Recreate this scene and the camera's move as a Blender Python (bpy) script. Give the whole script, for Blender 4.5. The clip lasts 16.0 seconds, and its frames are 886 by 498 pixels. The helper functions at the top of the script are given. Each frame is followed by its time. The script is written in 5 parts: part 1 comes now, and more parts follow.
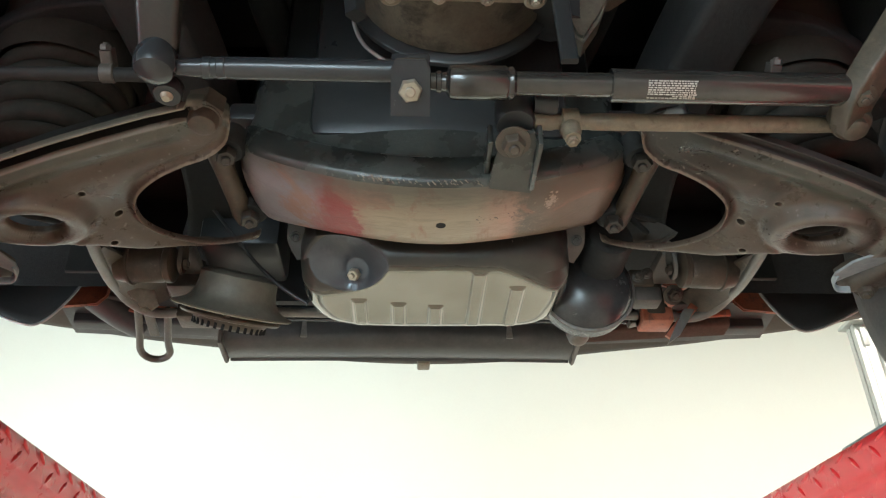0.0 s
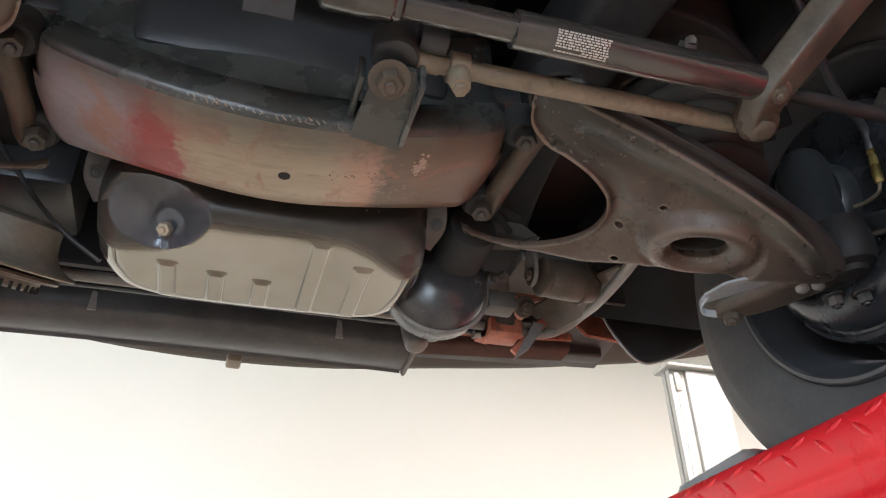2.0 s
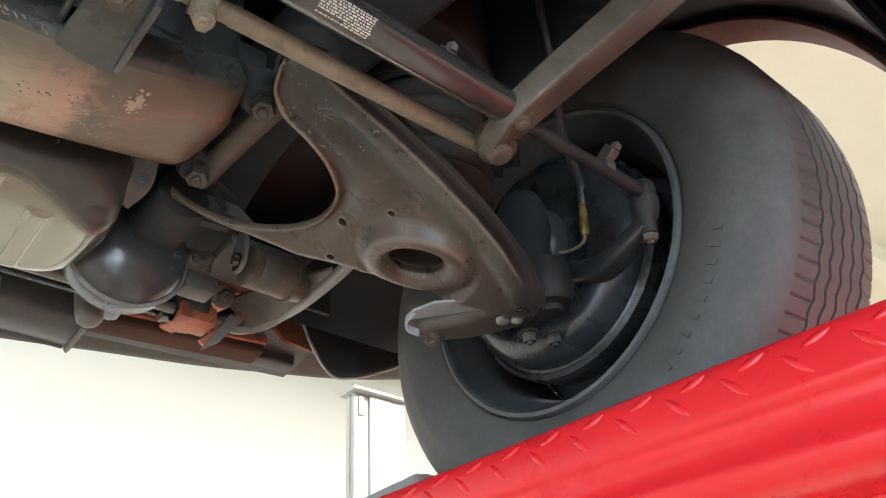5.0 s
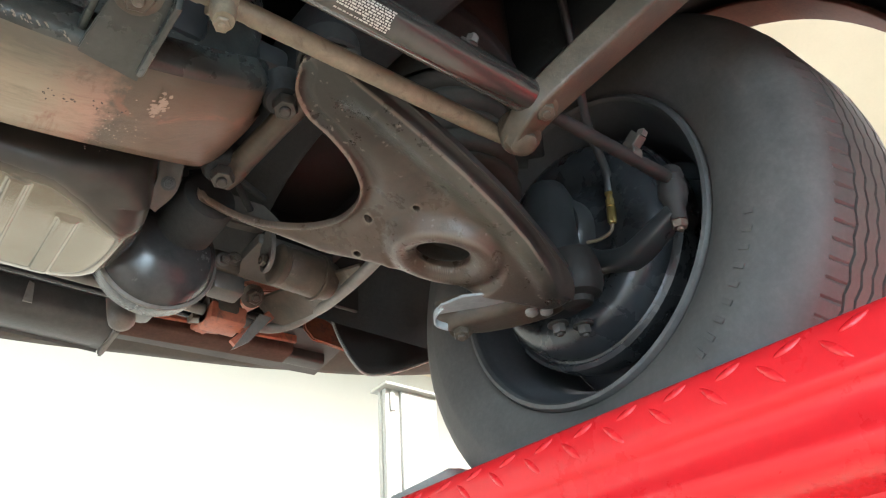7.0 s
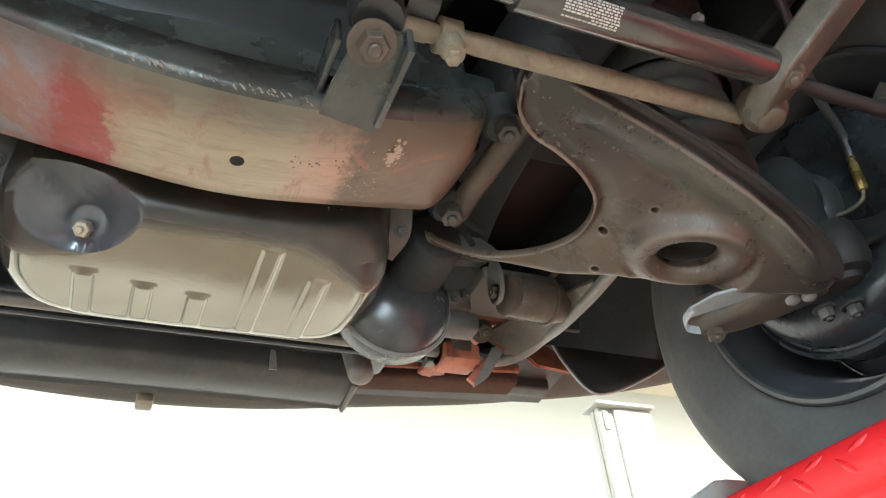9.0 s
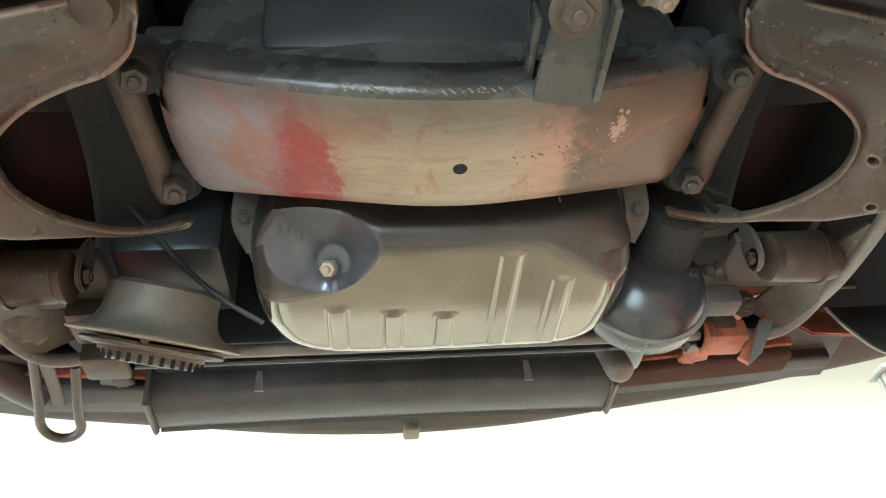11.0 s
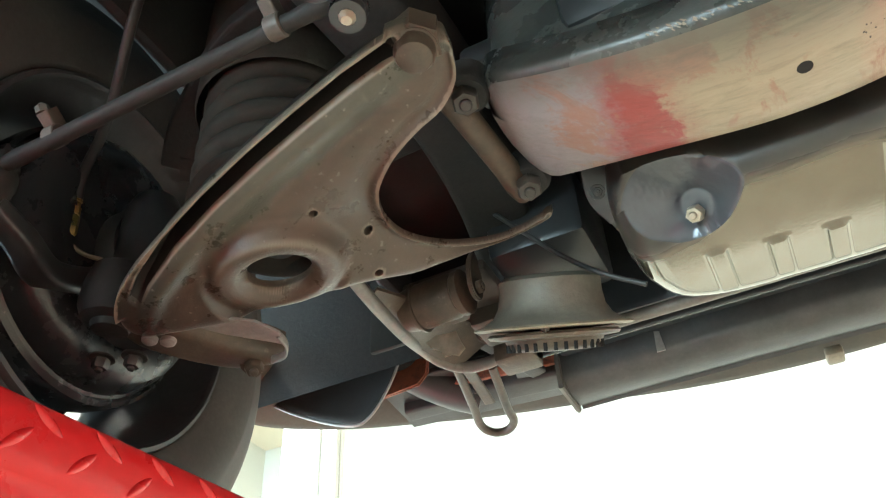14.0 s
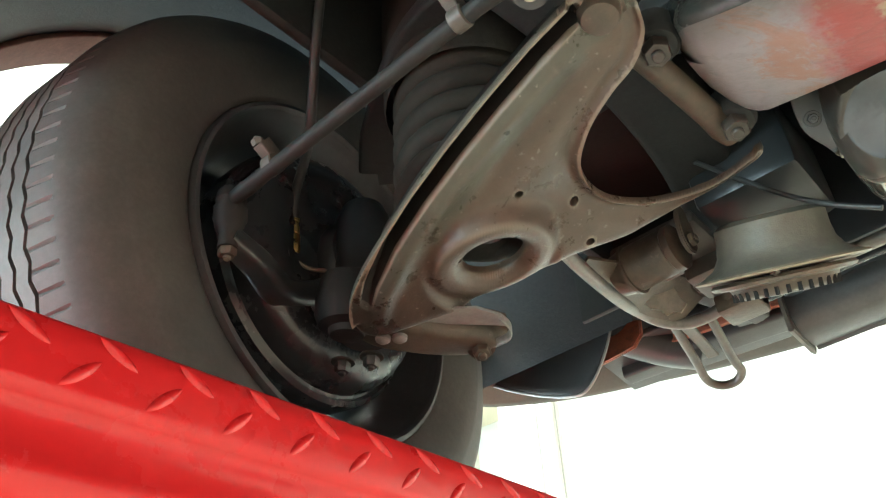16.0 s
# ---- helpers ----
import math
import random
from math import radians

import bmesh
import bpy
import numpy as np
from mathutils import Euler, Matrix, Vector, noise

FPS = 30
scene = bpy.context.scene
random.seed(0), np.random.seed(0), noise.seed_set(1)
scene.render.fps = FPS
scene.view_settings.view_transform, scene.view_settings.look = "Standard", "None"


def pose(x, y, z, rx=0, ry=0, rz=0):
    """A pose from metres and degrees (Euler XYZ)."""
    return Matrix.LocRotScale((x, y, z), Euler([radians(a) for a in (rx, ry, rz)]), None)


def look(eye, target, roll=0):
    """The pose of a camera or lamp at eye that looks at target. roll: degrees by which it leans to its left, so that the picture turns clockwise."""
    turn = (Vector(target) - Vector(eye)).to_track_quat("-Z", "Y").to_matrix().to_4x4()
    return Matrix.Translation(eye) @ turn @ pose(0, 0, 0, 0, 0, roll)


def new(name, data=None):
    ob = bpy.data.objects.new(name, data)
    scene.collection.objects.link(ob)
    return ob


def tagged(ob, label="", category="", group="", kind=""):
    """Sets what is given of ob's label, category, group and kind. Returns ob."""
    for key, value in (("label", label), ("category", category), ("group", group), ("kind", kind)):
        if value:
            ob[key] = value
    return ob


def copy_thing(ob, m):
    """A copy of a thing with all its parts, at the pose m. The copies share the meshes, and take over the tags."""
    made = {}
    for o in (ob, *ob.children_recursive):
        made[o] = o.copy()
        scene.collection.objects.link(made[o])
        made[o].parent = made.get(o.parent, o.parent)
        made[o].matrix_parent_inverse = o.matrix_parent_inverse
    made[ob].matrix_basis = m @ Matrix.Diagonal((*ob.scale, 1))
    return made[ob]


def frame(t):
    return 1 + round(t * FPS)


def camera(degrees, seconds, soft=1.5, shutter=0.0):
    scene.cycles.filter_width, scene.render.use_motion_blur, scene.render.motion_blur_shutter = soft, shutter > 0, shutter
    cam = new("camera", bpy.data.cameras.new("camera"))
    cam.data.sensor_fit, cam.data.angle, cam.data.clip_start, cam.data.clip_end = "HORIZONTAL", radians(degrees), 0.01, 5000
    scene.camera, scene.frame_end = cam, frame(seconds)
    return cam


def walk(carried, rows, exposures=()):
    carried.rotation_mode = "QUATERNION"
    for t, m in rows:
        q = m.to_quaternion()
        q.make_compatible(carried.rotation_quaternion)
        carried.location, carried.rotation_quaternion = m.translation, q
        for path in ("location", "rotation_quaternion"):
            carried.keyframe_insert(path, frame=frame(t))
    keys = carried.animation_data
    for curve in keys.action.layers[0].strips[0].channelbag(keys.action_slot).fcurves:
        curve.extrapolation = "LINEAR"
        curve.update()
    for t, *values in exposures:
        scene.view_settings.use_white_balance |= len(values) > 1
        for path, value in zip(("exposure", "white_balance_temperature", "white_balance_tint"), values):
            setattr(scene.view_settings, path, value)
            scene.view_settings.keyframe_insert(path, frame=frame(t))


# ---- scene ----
cam = camera(57.61, 16.0, soft=1.2)
PATH = [
    (0, (-0.0288, 0.0588, 1.5009), (0.0513, 1.7565, 2.5552), -0.73),
    (0.5, (-0.0503, 0.1275, 1.5150), (0.0865, 1.8150, 2.5797), -0.68),
    (1, (-0.0455, 0.1662, 1.5237), (0.1879, 1.8345, 2.6018), -0.79),
    (1.5, (-0.0417, 0.2016, 1.5295), (0.3213, 1.8371, 2.6218), -1.14),
    (2, (-0.0326, 0.2264, 1.5368), (0.4709, 1.8187, 2.6374), -1.50),
    (2.5, (-0.0252, 0.2351, 1.5383), (0.6087, 1.7724, 2.6495), -1.68),
    (3, (-0.0190, 0.2476, 1.5413), (0.7403, 1.7207, 2.6609), -2.12),
    (3.5, (-0.0109, 0.2700, 1.5427), (0.8620, 1.6757, 2.6661), -2.59),
    (4, (-0.0025, 0.2874, 1.5440), (0.9673, 1.6276, 2.6680), -3.01),
    (4.5, (-0.0067, 0.2890, 1.5443), (1.0418, 1.5714, 2.6650), -3.51),
    (4.7, (-0.0071, 0.2899, 1.5439), (1.0668, 1.5532, 2.6623), -3.68),
    (5, (-0.0064, 0.2888, 1.5436), (1.1049, 1.5227, 2.6583), -3.87),
    (5.5, (0.0025, 0.2809, 1.5427), (1.1504, 1.4898, 2.6477), -3.90),
    (6, (0.0121, 0.2736, 1.5421), (1.1649, 1.4852, 2.6389), -3.81),
    (6.5, (0.0119, 0.2760, 1.5429), (1.1369, 1.5138, 2.6393), -3.91),
    (6.8, (0.0029, 0.2858, 1.5444), (1.0944, 1.5478, 2.6471), -4.18),
    (7, (-0.0041, 0.2919, 1.5459), (1.0608, 1.5734, 2.6521), -4.35),
    (7.5, (-0.0284, 0.3182, 1.5492), (0.9678, 1.6385, 2.6736), -5.06),
    (8, (-0.0558, 0.3428, 1.5529), (0.8733, 1.6940, 2.6979), -6.03),
    (8.5, (-0.0677, 0.3500, 1.5576), (0.7635, 1.7467, 2.7231), -6.50),
    (9, (-0.0625, 0.3546, 1.5635), (0.6538, 1.7959, 2.7508), -6.61),
    (9.5, (-0.0689, 0.3747, 1.5686), (0.5252, 1.8535, 2.7770), -6.45),
    (9.7, (-0.0757, 0.3847, 1.5710), (0.4699, 1.8731, 2.7905), -6.59),
    (10, (-0.0790, 0.3943, 1.5735), (0.3908, 1.8983, 2.8053), -6.55),
    (10.5, (-0.0768, 0.3987, 1.5753), (0.2585, 1.9263, 2.8219), -6.37),
    (11, (-0.0705, 0.3949, 1.5751), (0.1229, 1.9400, 2.8301), -5.98),
    (11.5, (-0.0663, 0.3901, 1.5742), (-0.0187, 1.9440, 2.8323), -5.35),
    (11.8, (-0.0675, 0.3897, 1.5738), (-0.1075, 1.9442, 2.8316), -4.83),
    (12, (-0.0741, 0.3914, 1.5747), (-0.1609, 1.9445, 2.8318), -4.75),
    (12.5, (-0.0748, 0.3929, 1.5734), (-0.3177, 1.9310, 2.8286), -3.50),
    (13, (-0.0675, 0.3931, 1.5693), (-0.4538, 1.9031, 2.8227), -3.10),
    (13.5, (-0.0698, 0.3904, 1.5684), (-0.5963, 1.8609, 2.8175), -3.28),
    (14, (-0.0753, 0.3844, 1.5681), (-0.7377, 1.8018, 2.8141), -3.31),
    (14.5, (-0.0838, 0.3766, 1.5708), (-0.8639, 1.7365, 2.8126), -3.32),
    (15, (-0.0935, 0.3704, 1.5720), (-0.9856, 1.6658, 2.8074), -3.29),
    (15.5, (-0.0997, 0.3681, 1.5719), (-1.0825, 1.6076, 2.7957), -3.24),
    (16, (-0.1012, 0.3618, 1.5713), (-1.1407, 1.5685, 2.7810), -3.02),
]
EXPOSURES = [(0.0, 0.52, 6550, 14), (1.0, 0.42, 6550, 20), (2.0, 0.44, 6600, 27), (4.0, 0.66, 6600, 28), (4.5, 0.73, 6500, 22), (7.0, 1.03, 6450, 18), (9.5, 1.18, 6500, 15), (12.0, 1.28, 6500, 12), (13.5, 1.38, 6450, 9), (16.0, 1.61, 6450, 5)]
walk(cam, [(t, look(eye, target, roll)) for t, eye, target, roll in PATH], EXPOSURES)

# ---- world and light ----
world = bpy.data.worlds.new("sky")
scene.world = world
world.use_nodes = True
wn = world.node_tree
sky = wn.nodes.new("ShaderNodeTexSky")
sky.sky_type, sky.sun_disc = "NISHITA", False
sky.sun_elevation, sky.sun_rotation = radians(40), radians(200)
wn.links.new(sky.outputs[0], wn.nodes["Background"].inputs[0])
wn.nodes["Background"].inputs[1].default_value = 0.12


def area_lamp(name, m, sx, sy, watts, colour):
    data = bpy.data.lights.new(name, "AREA")
    data.shape, data.size, data.size_y, data.energy, data.color = "RECTANGLE", sx, sy, watts, colour
    ob = new(name, data)
    ob.matrix_world = m
    return ob


# daylight through the open workshop door behind the car, and through the side door
area_lamp("door_daylight", look((-2.2, -5.85, 1.75), (-2.2, 0, 1.75)), 3.2, 3.3, 500, (0.62, 0.87, 0.98))
area_lamp("side_daylight", look((-3.95, 0.2, 1.5), (0, 0.2, 1.5)), 3.0, 2.8, 165, (0.62, 0.86, 1.0))
# added fill tubes, placed and powered to brighten the floor and wall
TUBES = [(-2.2, 0.4, 180), (2.2, 0.4, 210), (-2.2, 2.6, 12), (2.2, 2.6, 24), (4.6, 2.6, 95)]
for tx, ty, watts in TUBES:
    area_lamp("fill_tube_light", look((tx, ty, 4.28), (tx, ty, 0)), 0.16, 1.4, watts, (1.0, 0.985, 0.93))


# ---- materials ----
def node_mat(name):
    m = bpy.data.materials.new(name)
    m.use_nodes = True
    return m, m.node_tree, m.node_tree.nodes["Principled BSDF"]


def add(nt, kind, **inputs):
    n = nt.nodes.new(kind)
    for k, v in inputs.items():
        n.inputs[k].default_value = v
    return n


def ramp_node(nt, stops):
    r = nt.nodes.new("ShaderNodeValToRGB")
    els = r.color_ramp.elements
    while len(els) < len(stops):
        els.new(0.5)
    for e, (p, c) in zip(els, stops):
        e.position, e.color = p, (*c, 1) if len(c) == 3 else c
    return r


def grey(v):
    return (v, v, v)


def surface(name, c1, c2, rough=(0.5, 0.75), metal=0.0, scale=18.0, bump=0.15, c3=None, fine=160.0, coat=0.0, spot=0.62, grain=0.55, spec=0.5):
    """Two tones mixed by broad stains, a third in patches, fine grain in relief."""
    m, nt, bsdf = node_mat(name)
    tc = nt.nodes.new("ShaderNodeTexCoord")
    n1 = add(nt, "ShaderNodeTexNoise", Scale=scale, Detail=8.0, Roughness=0.65)
    n2 = add(nt, "ShaderNodeTexNoise", Scale=fine, Detail=5.0, Roughness=0.7)
    for n in (n1, n2):
        nt.links.new(tc.outputs["Object"], n.inputs["Vector"])
    r1 = ramp_node(nt, [(0.28, c1), (0.72, c2)])
    nt.links.new(n1.outputs["Fac"], r1.inputs[0])
    out = r1.outputs[0]
    if c3:
        n3 = add(nt, "ShaderNodeTexNoise", Scale=scale * 2.3, Detail=10.0, Roughness=0.75, Distortion=0.4)
        nt.links.new(tc.outputs["Object"], n3.inputs["Vector"])
        r3 = ramp_node(nt, [(spot - 0.03, grey(0)), (spot + 0.12, grey(0.85))])
        nt.links.new(n3.outputs["Fac"], r3.inputs[0])
        mix = nt.nodes.new("ShaderNodeMixRGB")
        mix.inputs[2].default_value = (*c3, 1)
        nt.links.new(r3.outputs[0], mix.inputs[0])
        nt.links.new(out, mix.inputs[1])
        out = mix.outputs[0]
    g = nt.nodes.new("ShaderNodeMixRGB")
    g.blend_type = "MULTIPLY"
    g.inputs[0].default_value = grain
    r2 = ramp_node(nt, [(0.22, grey(0.68)), (0.5, grey(0.95)), (0.78, grey(1.3))])
    nt.links.new(n2.outputs["Fac"], r2.inputs[0])
    nt.links.new(out, g.inputs[1])
    nt.links.new(r2.outputs[0], g.inputs[2])
    nt.links.new(g.outputs[0], bsdf.inputs["Base Color"])
    rr = ramp_node(nt, [(0.3, grey(rough[0])), (0.7, grey(rough[1]))])
    nt.links.new(n1.outputs["Fac"], rr.inputs[0])
    nt.links.new(rr.outputs[0], bsdf.inputs["Roughness"])
    bsdf.inputs["Metallic"].default_value = metal
    bsdf.inputs["Specular IOR Level"].default_value = spec
    bsdf.inputs["Coat Weight"].default_value = coat
    bsdf.inputs["Coat Roughness"].default_value = 0.12
    if bump:
        b = add(nt, "ShaderNodeBump", Strength=bump, Distance=0.002)
        nt.links.new(n2.outputs["Fac"], b.inputs["Height"])
        nt.links.new(b.outputs[0], bsdf.inputs["Normal"])
    return m


def armour():
    """Road-dusty pressed steel: rust brown, olive-grey dust, dark grease, bright worn edges, painted-in shade."""
    m, nt, bsdf = node_mat("road_dusted_arm_steel")
    tc = nt.nodes.new("ShaderNodeTexCoord")
    big = add(nt, "ShaderNodeTexNoise", Scale=6.5, Detail=9.0, Roughness=0.6, Distortion=0.5)
    mid = add(nt, "ShaderNodeTexNoise", Scale=34.0, Detail=9.0, Roughness=0.72)
    tiny = add(nt, "ShaderNodeTexNoise", Scale=420.0, Detail=4.0, Roughness=0.6)
    for n in (big, mid, tiny):
        nt.links.new(tc.outputs["Object"], n.inputs["Vector"])
    c = ramp_node(nt, [(0.30, (0.024, 0.019, 0.015)), (0.42, (0.044, 0.032, 0.024)), (0.53, (0.084, 0.059, 0.043)), (0.62, (0.074, 0.056, 0.043)), (0.72, (0.050, 0.041, 0.033))])
    nt.links.new(big.outputs["Fac"], c.inputs[0])
    grime = ramp_node(nt, [(0.26, grey(0.76)), (0.50, grey(0.97)), (0.74, grey(1.28))])
    nt.links.new(mid.outputs["Fac"], grime.inputs[0])
    m1 = nt.nodes.new("ShaderNodeMixRGB")
    m1.blend_type, m1.inputs[0].default_value = "MULTIPLY", 0.8
    # the rear leg carries an olive-grey coat of dust with a ragged border
    sep = nt.nodes.new("ShaderNodeSeparateXYZ")
    nt.links.new(tc.outputs["Object"], sep.inputs[0])

    def calc(op, *args):
        n = nt.nodes.new("ShaderNodeMath")
        n.operation = op
        for i, v in enumerate(args):
            if isinstance(v, float):
                n.inputs[i].default_value = v
            else:
                nt.links.new(v, n.inputs[i])
        return n.outputs[0]
    side = calc("ABSOLUTE", sep.outputs[0])
    back = calc("MULTIPLY_ADD", side, -0.16, sep.outputs[1])
    back = calc("MULTIPLY_ADD", mid.outputs["Fac"], 0.030, back)
    coat = nt.nodes.new("ShaderNodeMapRange")
    coat.interpolation_type = "SMOOTHSTEP"
    coat.inputs["From Min"].default_value, coat.inputs["From Max"].default_value = 0.738, 0.726
    nt.links.new(back, coat.inputs["Value"])
    m0 = nt.nodes.new("ShaderNodeMixRGB")
    m0.inputs[2].default_value = (0.070, 0.066, 0.050, 1)
    nt.links.new(coat.outputs[0], m0.inputs[0])
    nt.links.new(c.outputs[0], m0.inputs[1])
    # shade painted near-black round one arm's rubber pivot bush
    gx = calc("SUBTRACT", sep.outputs[0], 0.254)
    gy = calc("SUBTRACT", sep.outputs[1], 0.744)
    far = calc("SQRT", calc("ADD", calc("MULTIPLY", gx, gx), calc("MULTIPLY", gy, gy)))
    far = calc("MULTIPLY_ADD", big.outputs["Fac"], 0.10, far)
    pivot_shade = nt.nodes.new("ShaderNodeMapRange")
    pivot_shade.interpolation_type = "SMOOTHSTEP"
    pivot_shade.inputs["From Min"].default_value, pivot_shade.inputs["From Max"].default_value = 0.25, 0.09
    pivot_shade.inputs["To Max"].default_value = 0.85
    nt.links.new(far, pivot_shade.inputs["Value"])
    # and shade painted over the outer end, by the ball joint
    ex = calc("SUBTRACT", side, 0.625)
    ey = calc("SUBTRACT", sep.outputs[1], 0.795)
    away = calc("SQRT", calc("ADD", calc("MULTIPLY", ex, ex), calc("MULTIPLY", ey, ey)))
    away = calc("MULTIPLY_ADD", big.outputs["Fac"], 0.08, away)
    tip_shade = nt.nodes.new("ShaderNodeMapRange")
    tip_shade.interpolation_type = "SMOOTHSTEP"
    tip_shade.inputs["From Min"].default_value, tip_shade.inputs["From Max"].default_value = 0.175, 0.075
    tip_shade.inputs["To Max"].default_value = 0.85
    nt.links.new(away, tip_shade.inputs["Value"])
    mg = nt.nodes.new("ShaderNodeMixRGB")
    mg.inputs[2].default_value = (0.014, 0.013, 0.011, 1)
    nt.links.new(calc("MAXIMUM", pivot_shade.outputs[0], tip_shade.outputs[0]), mg.inputs[0])
    nt.links.new(m0.outputs[0], mg.inputs[1])
    nt.links.new(mg.outputs[0], m1.inputs[1])
    nt.links.new(grime.outputs[0], m1.inputs[2])
    fleck = add(nt, "ShaderNodeTexNoise", Scale=150.0, Detail=3.0, Roughness=0.5)
    nt.links.new(tc.outputs["Object"], fleck.inputs["Vector"])
    fr = ramp_node(nt, [(0.66, grey(0)), (0.72, grey(0.55))])
    nt.links.new(fleck.outputs["Fac"], fr.inputs[0])
    m3 = nt.nodes.new("ShaderNodeMixRGB")
    m3.inputs[2].default_value = (0.22, 0.195, 0.165, 1)
    nt.links.new(fr.outputs[0], m3.inputs[0])
    nt.links.new(m1.outputs[0], m3.inputs[1])
    geo = nt.nodes.new("ShaderNodeNewGeometry")
    wear = ramp_node(nt, [(0.510, grey(0)), (0.55, grey(0.75))])
    nt.links.new(geo.outputs["Pointiness"], wear.inputs[0])
    m2 = nt.nodes.new("ShaderNodeMixRGB")
    m2.inputs[2].default_value = (0.25, 0.205, 0.16, 1)
    nt.links.new(wear.outputs[0], m2.inputs[0])
    nt.links.new(m3.outputs[0], m2.inputs[1])
    nt.links.new(m2.outputs[0], bsdf.inputs["Base Color"])
    r = ramp_node(nt, [(0.35, grey(0.22)), (0.6, grey(0.44))])
    nt.links.new(mid.outputs["Fac"], r.inputs[0])
    nt.links.new(r.outputs[0], bsdf.inputs["Roughness"])
    b1 = add(nt, "ShaderNodeBump", Strength=0.12, Distance=0.0012)
    nt.links.new(tiny.outputs["Fac"], b1.inputs["Height"])
    b2 = add(nt, "ShaderNodeBump", Strength=0.35, Distance=0.004)
    nt.links.new(mid.outputs["Fac"], b2.inputs["Height"])
    nt.links.new(b1.outputs[0], b2.inputs["Normal"])
    nt.links.new(b2.outputs[0], bsdf.inputs["Normal"])
    return m


ARMSTEEL = armour()
GRIMED = surface("greasy_black_brown_steel", (0.022, 0.020, 0.018), (0.056, 0.047, 0.038), (0.28, 0.52), 0.0, 16, 0.2)
LIPBROWN = surface("dull_red_brown_lip_paint", (0.050, 0.026, 0.020), (0.095, 0.050, 0.037), (0.75, 0.9), 0.0, 10, 0.15, spec=0.1)
DUSTY = surface("dusty_brown_steel", (0.036, 0.029, 0.022), (0.105, 0.078, 0.055), (0.32, 0.58), 0.0, 22, 0.28, (0.19, 0.16, 0.13), spot=0.62)
DUSTY_DARK = surface("dusty_black_steel", (0.040, 0.037, 0.034), (0.100, 0.084, 0.069), (0.32, 0.62), 0.0, 16, 0.25)
BROWN = surface("rusty_brown_paint", (0.030, 0.022, 0.015), (0.090, 0.064, 0.043), (0.35, 0.6), 0.0, 20, 0.25)
OILY = surface("oily_black_metal", (0.023, 0.026, 0.028), (0.042, 0.044, 0.044), (0.26, 0.40), 0.1, 12, 0.1, grain=0.35)
CANBLACK = surface("satin_black_can_paint", (0.024, 0.025, 0.027), (0.050, 0.050, 0.050), (0.17, 0.30), 0.0, 16, 0.06)
RADBLACK = surface("dusty_black_channel_paint", (0.030, 0.032, 0.034), (0.075, 0.074, 0.072), (0.28, 0.45), 0.0, 12, 0.15, (0.12, 0.112, 0.10), spot=0.66)
JOINT = surface("dark_rubber_boot", (0.014, 0.014, 0.014), (0.030, 0.028, 0.026), (0.5, 0.7), 0.0, 40, 0.15, spec=0.25)
SATIN = surface("black_satin_paint", (0.028, 0.031, 0.034), (0.037, 0.039, 0.042), (0.23, 0.28), 0.0, 12, 0.05, grain=0.25)
DAMPER = surface("dark_glossy_damper_paint", (0.024, 0.022, 0.020), (0.046, 0.040, 0.035), (0.14, 0.22), 0.0, 12, 0.01, coat=0.6, grain=0.2)
WORNCAST = surface("dusty_grey_cast_alloy", (0.085, 0.080, 0.062), (0.16, 0.148, 0.118), (0.4, 0.65), 0.1, 22, 0.25)
IDLER = surface("dusty_tan_brown_steel", (0.036, 0.029, 0.021), (0.105, 0.082, 0.056), (0.35, 0.6), 0.0, 20, 0.3, (0.16, 0.128, 0.09), spot=0.62)
TAN = surface("tan_dusted_steel", (0.15, 0.120, 0.082), (0.25, 0.208, 0.148), (0.4, 0.65), 0.1, 30, 0.25, (0.11, 0.085, 0.058), spot=0.56)
BARE = surface("worn_grey_steel", (0.25, 0.245, 0.235), (0.40, 0.385, 0.36), (0.35, 0.6), 0.4, 30, 0.2, (0.2, 0.15, 0.11))
WORN = surface("dusty_grey_bar_steel", (0.115, 0.105, 0.092), (0.20, 0.185, 0.165), (0.35, 0.6), 0.2, 30, 0.2, (0.09, 0.07, 0.055))
FLAP = surface("pale_grey_boot_rubber", (0.24, 0.255, 0.255), (0.36, 0.375, 0.375), (0.4, 0.6), 0.0, 25, 0.1, (0.22, 0.20, 0.17), spot=0.64)
BOLT = surface("zinc_bolt", (0.30, 0.26, 0.20), (0.48, 0.43, 0.34), (0.35, 0.55), 0.5, 50, 0.15, (0.16, 0.11, 0.08))
BRASS = surface("brass_fitting", (0.42, 0.29, 0.09), (0.62, 0.45, 0.17), (0.25, 0.45), 0.9, 60, 0.1)
SPRING = surface("dark_brown_spring_steel", (0.022, 0.020, 0.017), (0.048, 0.042, 0.034), (0.6, 0.85), 0.0, 22, 0.2, spec=0.12)
RUBBER = surface("grey_black_rubber", (0.058, 0.056, 0.053), (0.100, 0.096, 0.089), (0.5, 0.7), 0.0, 12, 0.12, spec=0.35)
HOSE = surface("black_hose_rubber", (0.022, 0.022, 0.022), (0.042, 0.041, 0.040), (0.35, 0.55), 0.0, 30, 0.1)
RIM = surface("dark_grey_rim", (0.036, 0.038, 0.041), (0.074, 0.076, 0.079), (0.4, 0.6), 0.1, 14, 0.1)
RIMEDGE = surface("dull_grey_rim_edge", (0.062, 0.062, 0.062), (0.115, 0.112, 0.108), (0.4, 0.6), 0.2, 14, 0.1)
SHIELD = surface("grey_black_shield_paint", (0.016, 0.018, 0.020), (0.030, 0.033, 0.036), (0.20, 0.34), 0.0, 16, 0.1)
